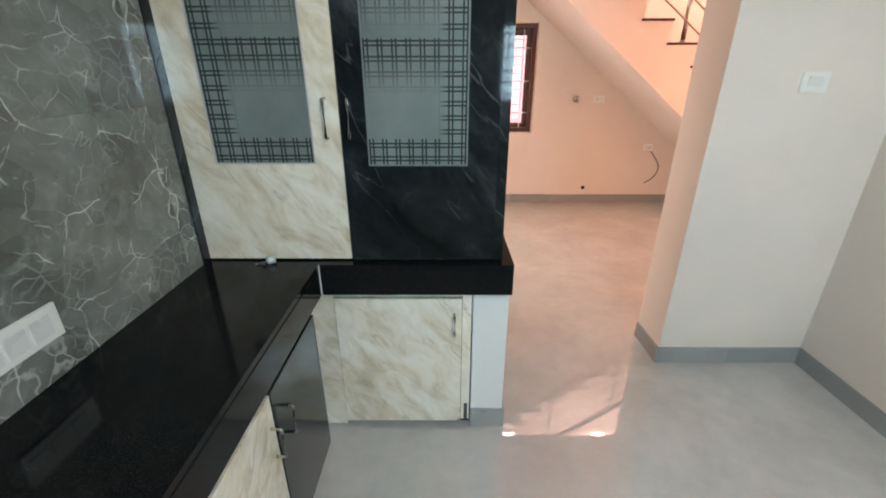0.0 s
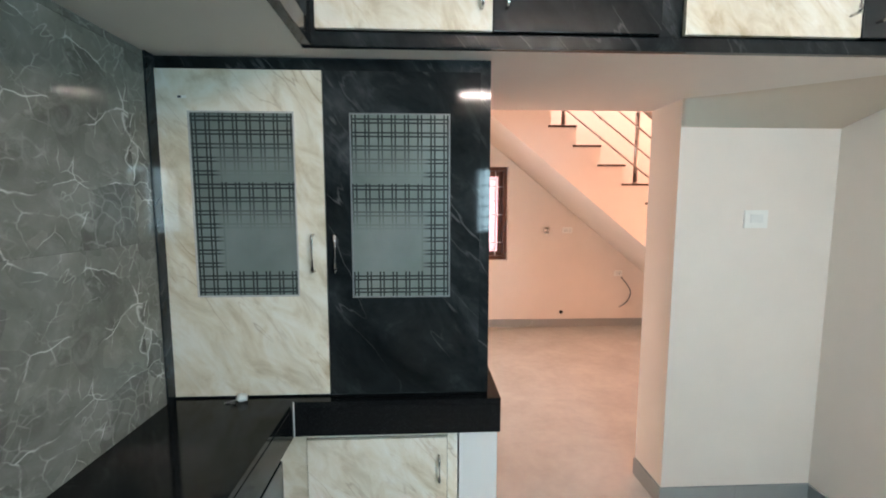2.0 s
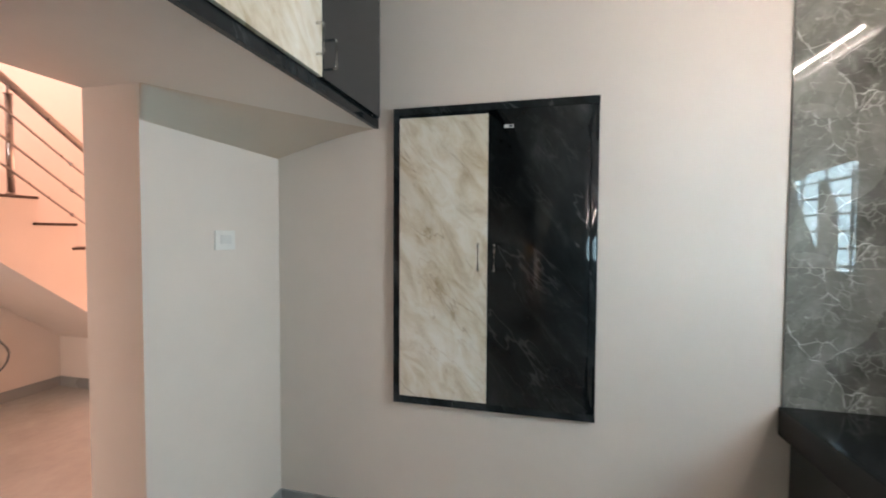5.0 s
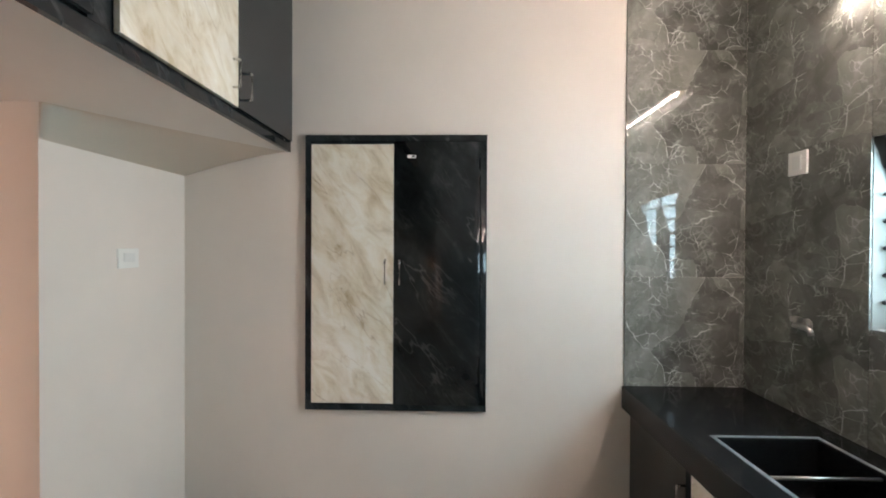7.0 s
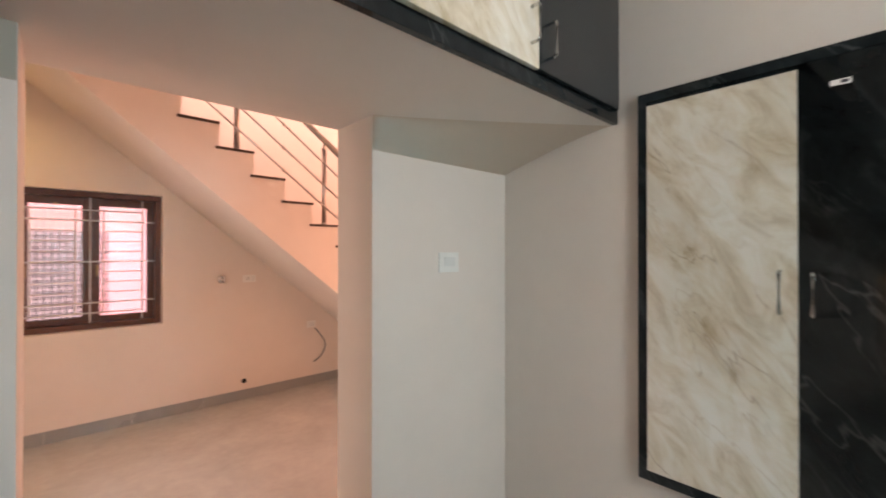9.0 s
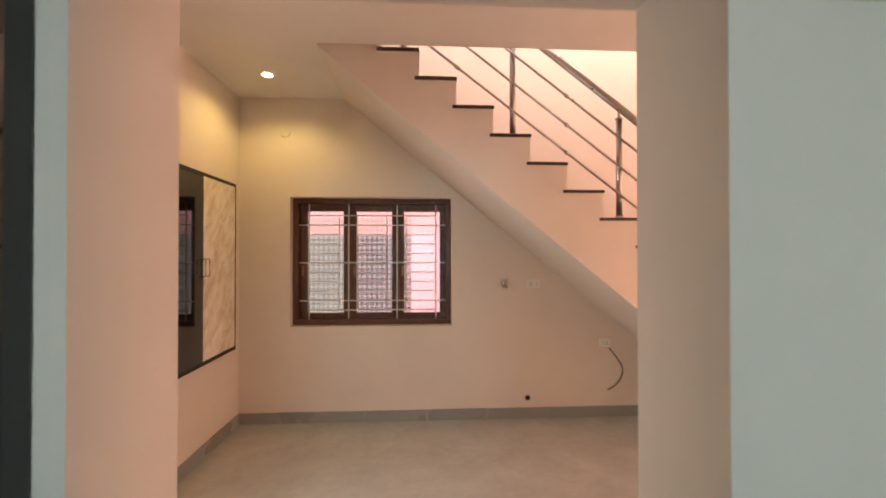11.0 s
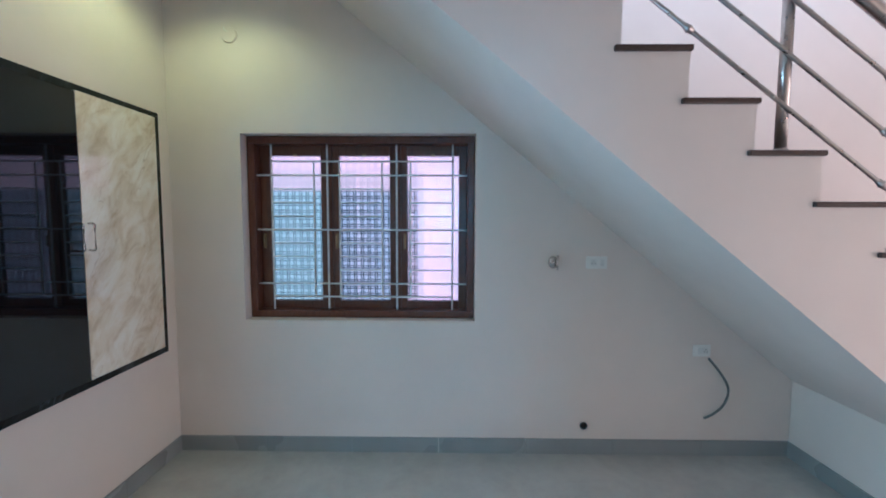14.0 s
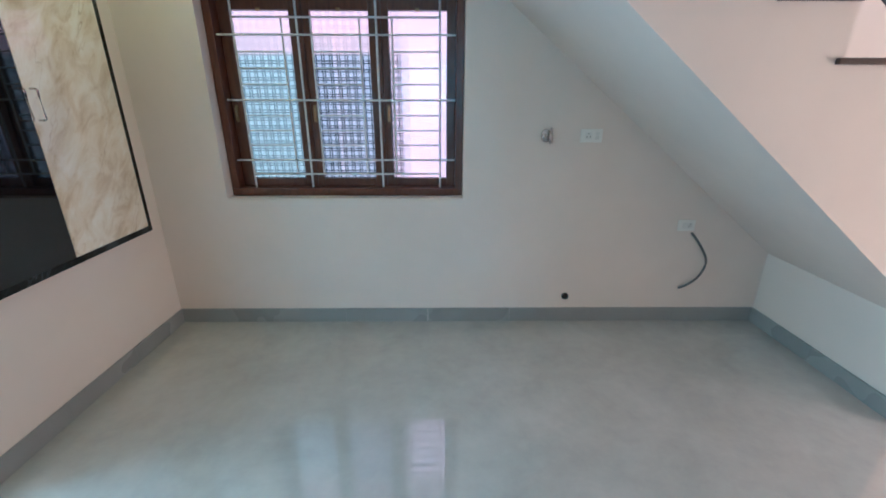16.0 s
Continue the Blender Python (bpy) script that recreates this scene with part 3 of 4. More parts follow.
grille = thing("window_grille", (0.26, 5.25, 0.95), "white painted iron grille fixed in the window frame", "window grille")
GY = 5.245
for x in (-0.325, 0.043, 0.499, 0.867):
    part("upright", rod(bmesh.new(), (x, GY, Z0 + 0.046), (x, GY, Z1 - 0.046), 0.0065, 8), BARS, grille)
for z in (1.81, 1.454, 1.096):
    part("long_bar", rod(bmesh.new(), (-0.418, GY - 0.008, z), (0.96, GY - 0.008, z), 0.006, 8), BARS, grille)
for z in (1.90, 1.008):
    part("long_bar", rod(bmesh.new(), (-0.325, GY - 0.008, z), (0.867, GY - 0.008, z), 0.006, 8), BARS, grille)
for xa, xb in ((-0.325, -0.046), (0.122, 0.402), (0.59, 0.867)):
    for x in (xa, xb):
        if x not in (-0.325, 0.867):
            part("short_upright", rod(bmesh.new(), (x, GY, 1.008), (x, GY, 1.90), 0.0055, 8), BARS, grille)
    for i in range(1, 10):
        z = 1.008 + (1.90 - 1.008) * i / 10
        if min(abs(z - 1.81), abs(z - 1.454), abs(z - 1.096)) > 0.03:
            part("rung", rod(bmesh.new(), (xa, GY, z), (xb, GY, z), 0.0045, 6), BARS, grille)

# added glowing backdrops that give the panes their brightness and colour
tagged(new("backdrop_glow_wall", mesh_of("backdrop", boxes((-3, 5, 6.6, 6.7, -0.5, 5)), OUT_PINK)), "pale pink backdrop wall outside the window, glowing in place of daylight", "backdrop", "", "structure")
tagged(new("backdrop_glow_sheet", mesh_of("backdrop", boxes((-1.2, 0.02, 6.2, 6.22, -0.5, 1.95)), OUT_BLUE)), "added backdrop sheet glowing behind the left pane in place of daylight", "backdrop", "", "structure")
tagged(new("backdrop_glow_panel", mesh_of("backdrop", boxes((0.02, 0.62, 6.24, 6.26, -0.5, 1.95)), OUT_GREY)), "added backdrop panel glowing behind the middle pane in place of daylight", "backdrop", "", "structure")
# ventilator panes emit by themselves, standing in for the daylight behind them
for vx in (0.86, 2.42):
    vw = tagged(new("window_vent"), "small stairwell ventilator window", "window", "", "structure")
    part("pane", boxes((vx, vx + 0.24, 5.30, 5.31, 4.0, 4.5)), SKYGLOW, vw, "frosted pane glowing in place of daylight")
structure("wall_sunshade", boxes((-0.8, 1.35, 5.361, 5.77, 2.17, 2.25), bevel=0.004), WHITE, "white concrete sunshade outside over the window", "sunshade")
ground = structure("ground", boxes((-60, 60, -60, 60, -0.3, -0.13)), plain("bare_ground", (0.22, 0.19, 0.15), 0.9, 0, 4, 0.2), "bare earth round the house", "ground")


# ---- dining things ----
def upright(points, z0, z1, smooth_from, smooth_to):
    """A plan outline of (x, y) points raised from z0 to z1; the sides from the first to the last named are rounded."""
    bm = bmesh.new()
    a = [bm.verts.new((x, y, z0)) for x, y in points]
    b = [bm.verts.new((x, y, z1)) for x, y in points]
    n = len(points)
    for i in range(n):
        f = bm.faces.new((a[i], a[(i + 1) % n], b[(i + 1) % n], b[i]))
        f.smooth = smooth_from <= i < smooth_to
    bm.faces.new(a)
    bm.faces.new(b[::-1])
    bmesh.ops.recalc_face_normals(bm, faces=bm.faces)
    return bm


def bowed(u0, u1, depth, lean0, lean1, back, steps=12):
    """Outline across a board whose face leans from lean0 at u1 to lean1 degrees at u0, as (u, depth) points, face first."""
    pts, d = [(u1, depth)], depth
    for k in range(steps):
        d -= (u1 - u0) / steps * math.tan(radians(lean0 + (lean1 - lean0) * (k + 0.5) / steps))
        pts.append((u1 + (u0 - u1) * (k + 1) / steps, d))
    return pts + [(u0, back)]


def wall_cupboard(name, label, corner, u, out, width, z0, z1, doors, strip, bow=False):
    """A shallow two-door wall cupboard. corner: one end at the wall; u: the way along the wall; out: the way into the room.
    doors: (u0, u1, z0, z1, material, handle u, handle z)."""
    u, out = Vector(u), Vector(out)
    c = Vector((corner[0], corner[1], 0))

    def slab(u0, u1, d0, d1, za, zb):
        a, b = c + u * u0 + out * d0, c + u * u1 + out * d1
        return (min(a.x, b.x), max(a.x, b.x), min(a.y, b.y), max(a.y, b.y), za, zb)
    def plan(pts):
        return [(p.x, p.y) for p in (c + u * a + out * d for a, d in pts)]
    t = thing(name, c + u * width / 2 + Vector((0, 0, z0)), label, "cupboard")
    fr = 0.035
    part("frame", boxes(slab(0, width, 0.001, 0.012, z0, z1), slab(0, width, 0.012, 0.026, z1 - fr, z1), slab(0, width, 0.012, 0.026, z0, z0 + fr), *([] if bow else [slab(0, fr, 0.012, 0.026, z0 + fr, z1 - fr)]), slab(width - fr, width, 0.012, 0.026, z0 + fr, z1 - fr), bevel=0.0015), NOIR, t, "black marble-look frame")
    if bow:
        part("stile", upright(plan(bowed(0.0, fr - 0.0004, 0.0245, 12, 32, 0.0122) + [(fr - 0.001, 0.0122)]), z0 + fr, z1 - fr, 0, 12), NOIR, t, "rounded black edge strip")
    for u0, u1, za, zb, mat, hu, hz, lab in doors:
        if bow and u0 < 0.1:
            outline = [(u1, 0.033)] + bowed(u0, u0 + 0.034, 0.033, 0, 32, 0.0135) + [(u1, 0.0135)]
            d = part("door", upright(plan(outline), za, zb, 0, 13), mat, t, lab)
        else:
            d = part("door", boxes(slab(u0, u1, 0.014, 0.033, za, zb), bevel=0.0015), mat, t, lab)
        handle(d, c + u * hu + out * 0.033 + Vector((0, 0, hz)), (0, 0, 1), 0.13, out * 0.03)
    if strip:
        part("groove", boxes(slab(strip[0], strip[1], 0.026, 0.0345, strip[2], strip[3]), bevel=0.001), GLOSS, t, "dark recessed pull strip")
    return t, slab


wall_cupboard("wall_cupboard", "shallow wall cupboard, one black and one cream marble-look door", (-0.92, 3.852), (0, 1, 0), (1, 0, 0), 1.152, 0.705, 2.148,
              ((0.035, 0.588, 0.742, 2.11, GLOSS, 0.561, 1.438, "black marble-look door"), (0.591, 1.114, 0.742, 2.118, CREAM, 0.621, 1.438, "cream marble-look door")), (0.055, 0.085, 0.80, 2.05))
cup, cslab = wall_cupboard("wall_cupboard", "shallow wall cupboard, one cream and one black marble-look door", (1.98, 0.212), (0, 1, 0), (-1, 0, 0), 0.976, 0.671, 2.152,
                           ((0.498, 0.94, 0.712, 2.10, CREAM, 0.54, 1.42, "cream marble-look door"), (0.0352, 0.495, 0.708, 2.113, NOIR, 0.462, 1.418, "black marble-look door")), None, True)
st = part("sticker", boxes((1.9448, 1.9468, 0.592, 0.636, 2.026, 2.042)), PLASTIC, cup, "small white maker's sticker")
part("print", boxes((1.9440, 1.9449, 0.597, 0.614, 2.030, 2.039)), INK, st)


def switch_plate(name, label, centre, u, out, w, h, cells, cat="switch"):
    """A wall plate; cells: (u, z, w, h, kind) on its face."""
    u, out, c = Vector(u), Vector(out), Vector(centre)

    def slab(u0, u1, d0, d1, za, zb):
        a, b = c + u * u0 + out * d0, c + u * u1 + out * d1
        return (min(a.x, b.x), max(a.x, b.x), min(a.y, b.y), max(a.y, b.y), c.z + za, c.z + zb)
    t = thing(name, c, label, cat)
    part("plate", boxes(slab(-w / 2, w / 2, 0.0005, 0.010, -h / 2, h / 2), bevel=0.003), PLASTIC, t)
    for cu, cz, cw, ch, kind in cells:
        if kind == "rocker":
            part("rocker", boxes(slab(cu - cw / 2, cu + cw / 2, 0.008, 0.014, cz - ch / 2, cz + ch / 2), bevel=0.002), PLASTIC2, t, "ivory rocker")
        elif kind == "socket":
            s = part("socket", boxes(slab(cu - cw / 2, cu + cw / 2, 0.008, 0.012, cz - ch / 2, cz + ch / 2), bevel=0.002), PLASTIC2, t, "ivory three-pin socket")
            for hu, hz in ((0, 0.010), (-0.009, -0.006), (0.009, -0.006)):
                # black chips on the face paint the shade of the pin holes
                part("pin_hole_shade", boxes(slab(cu + hu - 0.0022, cu + hu + 0.0022, 0.0115, 0.0125, cz + hz - 0.003, cz + hz + 0.003)), DARK, s)
    return t


switch_plate("switch_plate", "white switch plate with one wide rocker on the kitchen wall", (1.577, 1.865, 1.497), (1, 0, 0), (0, -1, 0), 0.118, 0.088, ((0, 0.003, 0.064, 0.040, "rocker"),))
switch_plate("socket_plate", "white plate with two wide switches on the tiles", (-0.963, 0.64, 1.0), (0, 1, 0), (1, 0, 0), 0.2, 0.085, ((0.048, 0.0, 0.05, 0.05, "rocker"), (-0.012, 0, 0.05, 0.05, "rocker"), (-0.066, 0, 0.042, 0.05, "rocker")))
switch_plate("switch_plate", "white square switch plate on the tiles", (1.632, -1.15, 1.937), (1, 0, 0), (0, 1, 0), 0.10, 0.105, ((0, 0, 0.045, 0.06, "rocker"),))
switch_plate("socket_plate", "white socket and switch plate on the wall", (1.775, 5.125, 1.257), (1, 0, 0), (0, -1, 0), 0.132, 0.078, ((-0.018, 0, 0.04, 0.042, "socket"), (0.035, 0, 0.022, 0.042, "rocker")), "socket")
switch_plate("socket_plate", "white socket plate with a conduit hanging from it", (2.462, 5.125, 0.695), (1, 0, 0), (0, -1, 0), 0.11, 0.075, ((-0.012, 0, 0.03, 0.04, "rocker"), (0.022, 0, 0.03, 0.04, "socket")), "socket")

cd = thing("conduit", (2.50, 5.10, 0.64), "grey flexible conduit hanging in a bow from a socket", "conduit")
knots = [Vector((2.497 + dx * 0.84, 5.1 - 0.02 * k, 0.650 - dz)) for k, (dx, dz) in zip((0, 0.6, 1, 1, 0.8, 0.4, 0), ((0, 0), (0.078, 0.083), (0.137, 0.17), (0.139, 0.24), (0.104, 0.31), (0.043, 0.362), (-0.017, 0.393)))]
pts = []
for i in range(len(knots) - 1):
    a, b, c, d = knots[max(i - 1, 0)], knots[i], knots[i + 1], knots[min(i + 2, len(knots) - 1)]
    for k in range(4):
        f = k / 4
        pts.append(0.5 * (2 * b + (c - a) * f + (2 * a - 5 * b + 4 * c - d) * f * f + (3 * b - a - 3 * c + d) * f ** 3))
pts.append(knots[-1])
part("pipe", tube(pts, 0.0075, 10), CONDUIT, cd, "", True)

hole = thing("pipe_hole", (1.724, 5.125, 0.19), "open drain pipe end set in the wall", "pipe")
bm = bmesh.new()
bmesh.ops.create_cone(bm, cap_ends=False, segments=20, radius1=0.024, radius2=0.024, depth=0.012, matrix=Matrix.Translation((1.724, 5.121, 0.19)) @ pose(0, 0, 0, 90))
part("rim", bm, CONDUIT, hole)
# flat black disc in place of the shaded inside of the pipe
bm = bmesh.new()
bmesh.ops.create_circle(bm, cap_ends=True, segments=20, radius=0.0235, matrix=Matrix.Translation((1.724, 5.1235, 0.19)) @ pose(0, 0, 0, 90))
part("mouth_shade", bm, DARK, hole)

tap = thing("water_outlet", (1.51, 5.125, 1.258), "chrome water outlet with a bent flange on the wall", "water outlet")
bm = bmesh.new()
bmesh.ops.create_uvsphere(bm, u_segments=24, v_segments=14, radius=0.040, matrix=Matrix.Translation((1.500, 5.112, 1.258)) @ Matrix.Diagonal((0.8, 0.6, 1, 1)))
part("dome", bm, CHROME, tap, "polished chrome dome", True)
part("stub", rod(bmesh.new(), (1.500, 5.124, 1.258), (1.500, 5.075, 1.258), 0.015, 14), CHROME, tap, "short chrome stub", True)
bm = bmesh.new()
bmesh.ops.create_cone(bm, cap_ends=True, segments=24, radius1=0.050, radius2=0.047, depth=0.012, matrix=Matrix.Translation((1.527, 5.098, 1.258)) @ pose(0, 0, 0, 90, 0, 72))
part("flange", bm, CHROME, tap, "bent chrome flange")

cover = thing("box_cover", (-0.513, 5.125, 2.651), "round cream junction box cover high on the wall", "junction box")
bm = bmesh.new()
bmesh.ops.create_cone(bm, cap_ends=True, segments=24, radius1=0.05, radius2=0.046, depth=0.008, matrix=Matrix.Translation((-0.513, 5.1208, 2.651)) @ pose(0, 0, 0, 90))
part("cover", bm, WALL, cover)
part("wire_end", tube([(-0.52, 5.117, 2.67), (-0.535, 5.105, 2.675), (-0.53, 5.10, 2.69)], 0.003, 6), PLASTIC, cover)

dl = thing("downlight", (-0.486, 4.61, CEIL_Z), "round recessed ceiling downlight, switched on", "downlight")
bm = bmesh.new()
bmesh.ops.create_cone(bm, cap_ends=True, segments=28, radius1=0.050, radius2=0.054, depth=0.006, matrix=Matrix.Translation((-0.486, 4.61, CEIL_Z - 0.0035)))
part("trim_ring", bm, PLASTIC, dl)
bm = bmesh.new()
bmesh.ops.create_cone(bm, cap_ends=True, segments=28, radius1=0.036, radius2=0.036, depth=0.003, matrix=Matrix.Translation((-0.486, 4.61, CEIL_Z - 0.0085)))
part("diffuser", bm, LED, dl, "glowing warm diffuser")

# ---- kitchen: counters ----
CT, FB = 0.86, 0.73
counter = thing("kitchen_counter", (-0.7, 0.4, CT), "black polished granite L-shaped kitchen counter", "counter")
part("worktop", slab_with_holes((-0.963, -0.524, 0.228), (-1.15, 1.332, 1.862), CT - 0.02, CT, [(1, 0)], (0, 1, 2)), GRANITE, counter)
part("fascia", boxes((-0.542, -0.522, -1.15, 1.330, FB, CT - 0.0205), bevel=0.002), GRANITE, counter)
part("fascia", boxes((-0.519, 0.228, 1.332, 1.352, FB, CT - 0.0205), (0.208, 0.228, 1.3525, 1.862, FB, CT - 0.0205), bevel=0.002), GRANITE, counter)
part("grout_line", boxes((-0.5222, -0.5185, 1.3285, 1.3325, FB, CT + 0.0005)), GROUT, counter, "white grout in the corner joint")

sinkc = thing("sink_counter", (1.2, -0.8, 0.817), "dark polished granite counter along the sink wall", "counter")
SX0, SX1, SY0, SY1 = 0.86, 1.38, -1.03, -0.64
part("worktop", slab_with_holes((-0.52, SX0, SX1, 1.972), (-1.15, SY0, SY1, -0.53), 0.797, 0.817, [(1, 1)], (0, 1, 2)), GRANITE, sinkc)
part("fascia", boxes((-0.52, 1.972, -0.532, -0.512, 0.70, 0.8165), bevel=0.002), GRANITE, sinkc)
sink = thing("kitchen_sink", (1.12, -0.83, 0.6), "black granite sink with a pale rim set in the counter", "sink")
part("bowl", boxes((SX0, SX1, SY0, SY1, 0.60, 0.61), (SX0, SX0 + 0.008, SY0, SY1, 0.61, 0.815), (SX1 - 0.008, SX1, SY0, SY1, 0.61, 0.815), (SX0 + 0.008, SX1 - 0.008, SY0, SY0 + 0.008, 0.61, 0.815), (SX0 + 0.008, SX1 - 0.008, SY1 - 0.008, SY1, 0.61, 0.815)), GRANITE, sink)
part("rim", boxes((SX0 - 0.016, SX1 + 0.016, SY1, SY1 + 0.016, 0.8172, 0.8195), (SX0 - 0.016, SX1 + 0.016, SY0 - 0.016, SY0, 0.8172, 0.8195), (SX0 - 0.016, SX0, SY0, SY1, 0.8172, 0.8195), (SX1, SX1 + 0.016, SY0, SY1, 0.8172, 0.8195)), CONDUIT, sink, "dull grey sealed rim")
part("rod", rod(bmesh.new(), (1.13, SY0 + 0.01, 0.80), (1.13, SY1 - 0.01, 0.80), 0.006, 10), STEEL, sink, "chrome cross rod", True)
faucet = thing("wall_tap", (1.52, -1.15, 1.227), "chrome water tap on the tiled wall", "tap")
part("flange", rod(bmesh.new(), (1.575, -1.1495, 1.227), (1.575, -1.138, 1.227), 0.026, 16), STEEL, faucet, "", True)
part("spout", tube([(1.575, -1.14, 1.227), (1.575, -1.10, 1.227), (1.56, -1.08, 1.227), (1.50, -1.075, 1.227), (1.475, -1.075, 1.22), (1.47, -1.075, 1.20)], 0.011, 10), STEEL, faucet, "", True)
part("knob", boxes((1.555, 1.595, -1.115, -1.085, 1.237, 1.262), bevel=0.006), STEEL, faucet)

# small valve lying on the counter
valve = thing("hose_fitting", (-0.71, 1.345, CT), "small white plastic hose fitting lying on the counter", "hose fitting")
part("cap", ball(rod(bmesh.new(), (-0.715, 1.343, CT + 0.014), (-0.69, 1.35, CT + 0.016), 0.013, 12), (-0.708, 1.346, CT + 0.016), 0.016), PLASTIC, valve, "", True)
part("wire", tube([(-0.718, 1.342, CT + 0.012), (-0.735, 1.338, CT + 0.006), (-0.76, 1.332, CT + 0.003)], 0.0025, 6), STEEL, valve)
part("clip", boxes((-0.738, -0.724, 1.325, 1.331, CT + 0.0005, CT + 0.012), bevel=0.001), STEEL, valve)


# ---- kitchen: crockery unit ----
def glazed_door(parent, x0, x1, z0, z1, gx0, gx1, gz0, gz1, mat, glass, label, hx, y0=1.378, y1=1.397):
    d = part("door", boxes((x0, gx0, y0, y1, z0, z1), (gx1, x1, y0, y1, z0, z1), (gx0, gx1, y0, y1, gz1, z1), (gx0, gx1, y0, y1, z0, gz0)), mat, parent, label)
    g = new("glass", mesh_of("glass", boxes(((gx0 - gx1) / 2, (gx1 - gx0) / 2, -0.002, 0.002, (gz0 - gz1) / 2, (gz1 - gz0) / 2)), glass))
    g.location = ((gx0 + gx1) / 2, y0 + 0.007, (gz0 + gz1) / 2)
    g.parent = d
    tagged(g, "frosted glass with a printed plaid")
    part("beading", frame_bars(gx0, gx1, gz0, gz1, 0.005, y0 + 0.001, y0 + 0.005, 0), CONDUIT if mat is NOIR else INSIDE, d)
    handle(d, (hx, y0, 1.393), (0, 0, 1), 0.13, Vector((0, -0.03, 0)))
    return d


crock = thing("crockery_cabinet", (-0.4, 1.63, CT), "tall glazed crockery cabinet, one cream and one black door", "cabinet")
for nm, b in (("side_panel", (-0.963, -0.945, 1.397, 1.862, CT + 0.001, SOFFIT - 0.002)), ("side_panel", (0.168, 0.187, 1.397, 1.862, CT + 0.001, SOFFIT - 0.002)), ("top_panel", (-0.945, 0.168, 1.397, 1.845, SOFFIT - 0.02, SOFFIT - 0.002)), ("bottom_panel", (-0.945, 0.168, 1.397, 1.845, CT + 0.001, CT + 0.019)), ("back_panel", (-0.945, 0.168, 1.845, 1.862, CT + 0.001, SOFFIT - 0.002))):
    part(nm, boxes(b), GLOSS if nm == "side_panel" else INSIDE, crock, "glossy black side panel" if nm == "side_panel" else "")
part("side_filler", boxes((-0.9628, -0.956, 1.335, 1.3845, CT + 0.001, SOFFIT - 0.002)), NOIR, crock, "black filler strip against the tiles")
part("shelf", boxes((-0.945, 0.168, 1.43, 1.84, 1.64, 1.656)), INSIDE, crock)
part("face_frame", boxes((-0.963, -0.925, 1.385, 1.3968, CT + 0.001, SOFFIT - 0.002), (0.150, 0.187, 1.385, 1.3968, CT + 0.001, SOFFIT - 0.002), (-0.925, 0.150, 1.385, 1.3968, 2.022, SOFFIT - 0.002), (-0.925, 0.150, 1.385, 1.3968, CT + 0.001, CT + 0.014)), NOIR, crock, "black marble-look face frame")
dl_ = glazed_door(crock, -0.957, -0.400, 0.868, 2.022, -0.857, -0.498, 1.236, 1.884, CREAM, cabinet_glass("plaid_glass_a", -1), "cream marble-look glazed door", -0.443)
st = part("sticker", boxes((-0.885, -0.855, 1.3772, 1.3782, 1.925, 1.934)), PLASTIC, dl_, "small white maker's sticker")
part("print", boxes((-0.884, -0.872, 1.3765, 1.3773, 1.926, 1.933)), INK, st)
glazed_door(crock, -0.397, 0.150, 0.868, 2.022, -0.309, 0.044, 1.229, 1.882, NOIR, cabinet_glass("plaid_glass_b", 1), "black marble-look glazed door", -0.363)

# ---- kitchen: base cupboards ----
base1 = thing("base_cupboard", (-0.23, 1.6, 0), "cream marble-look base cupboard under the black counter", "cupboard")
part("side_strip", boxes((-0.62, -0.498, 1.396, 1.415, 0.0, FB - 0.002), bevel=0.001), CREAM, base1)
part("side_strip", boxes((0.036, 0.075, 1.396, 1.415, 0.03, FB - 0.002), bevel=0.001), CREAM, base1)
part("top_strip", boxes((-0.4975, 0.0355, 1.396, 1.415, 0.687, FB - 0.002), bevel=0.001), CREAM, base1)
d = part("door", boxes((-0.494, 0.034, 1.384, 1.402, 0.03, 0.683), bevel=0.0015), CREAM, base1, "cream marble-look door")
handle(d, (0.003, 1.384, 0.565), (0, 0, 1), 0.092, Vector((0, -0.03, 0)))
part("hinge_stop", boxes((0.020, 0.034, 1.380, 1.3838, 0.028, 0.045), bevel=0.001), STEEL, base1)
# charcoal stands in for the shade inside, so the side gap reads dark
part("carcass", boxes((-0.538, 0.078, 1.416, 1.86, 0.0, FB - 0.003)), CHARCOAL, base1)
# solid black piece on the strip, painting the shade of an open slot
part("slot_shade", boxes((0.050, 0.066, 1.3945, 1.3975, 0.03, 0.125)), INK, base1, "black piece painting the shade of a slot beside the door foot")
pier = structure("wall_counter_pier", boxes((0.0805, 0.227, 1.392, 1.8645, 0, FB - 0.002)), WHITE, "white painted masonry pier under the counter", "wall")
skirting("baseboard_pier", (0.0805, 0.227 + T, 1.392 - T, 1.392, 0, 0.1), (0.227, 0.227 + T, 1.3925, 1.865, 0, 0.1))


def base_unit(y0, y1, mat, label, hy):
    t = thing("base_cupboard", (-0.75, (y0 + y1) / 2, 0), label, "cupboard", "cupboards under the left counter")
    part("carcass", boxes((-0.95, -0.566, y0, y1, 0.0, FB - 0.003)), CHARCOAL, t)
    d = part("door", boxes((-0.560, -0.541, y0 + 0.003, y1 - 0.003, 0.035, 0.685), bevel=0.0015), mat, t)
    handle(d, (-0.541, hy, 0.53), (0, 0, 1), 0.11, Vector((0.03, 0, 0)))


base_unit(0.832, 1.262, CHARCOAL, "charcoal base cupboard under the black counter", 0.895)
base_unit(0.40, 0.829, CREAM, "cream marble-look base cupboard under the black counter", 0.80)
base_unit(-0.03, 0.397, CHARCOAL, "charcoal base cupboard under the black counter", 0.05)
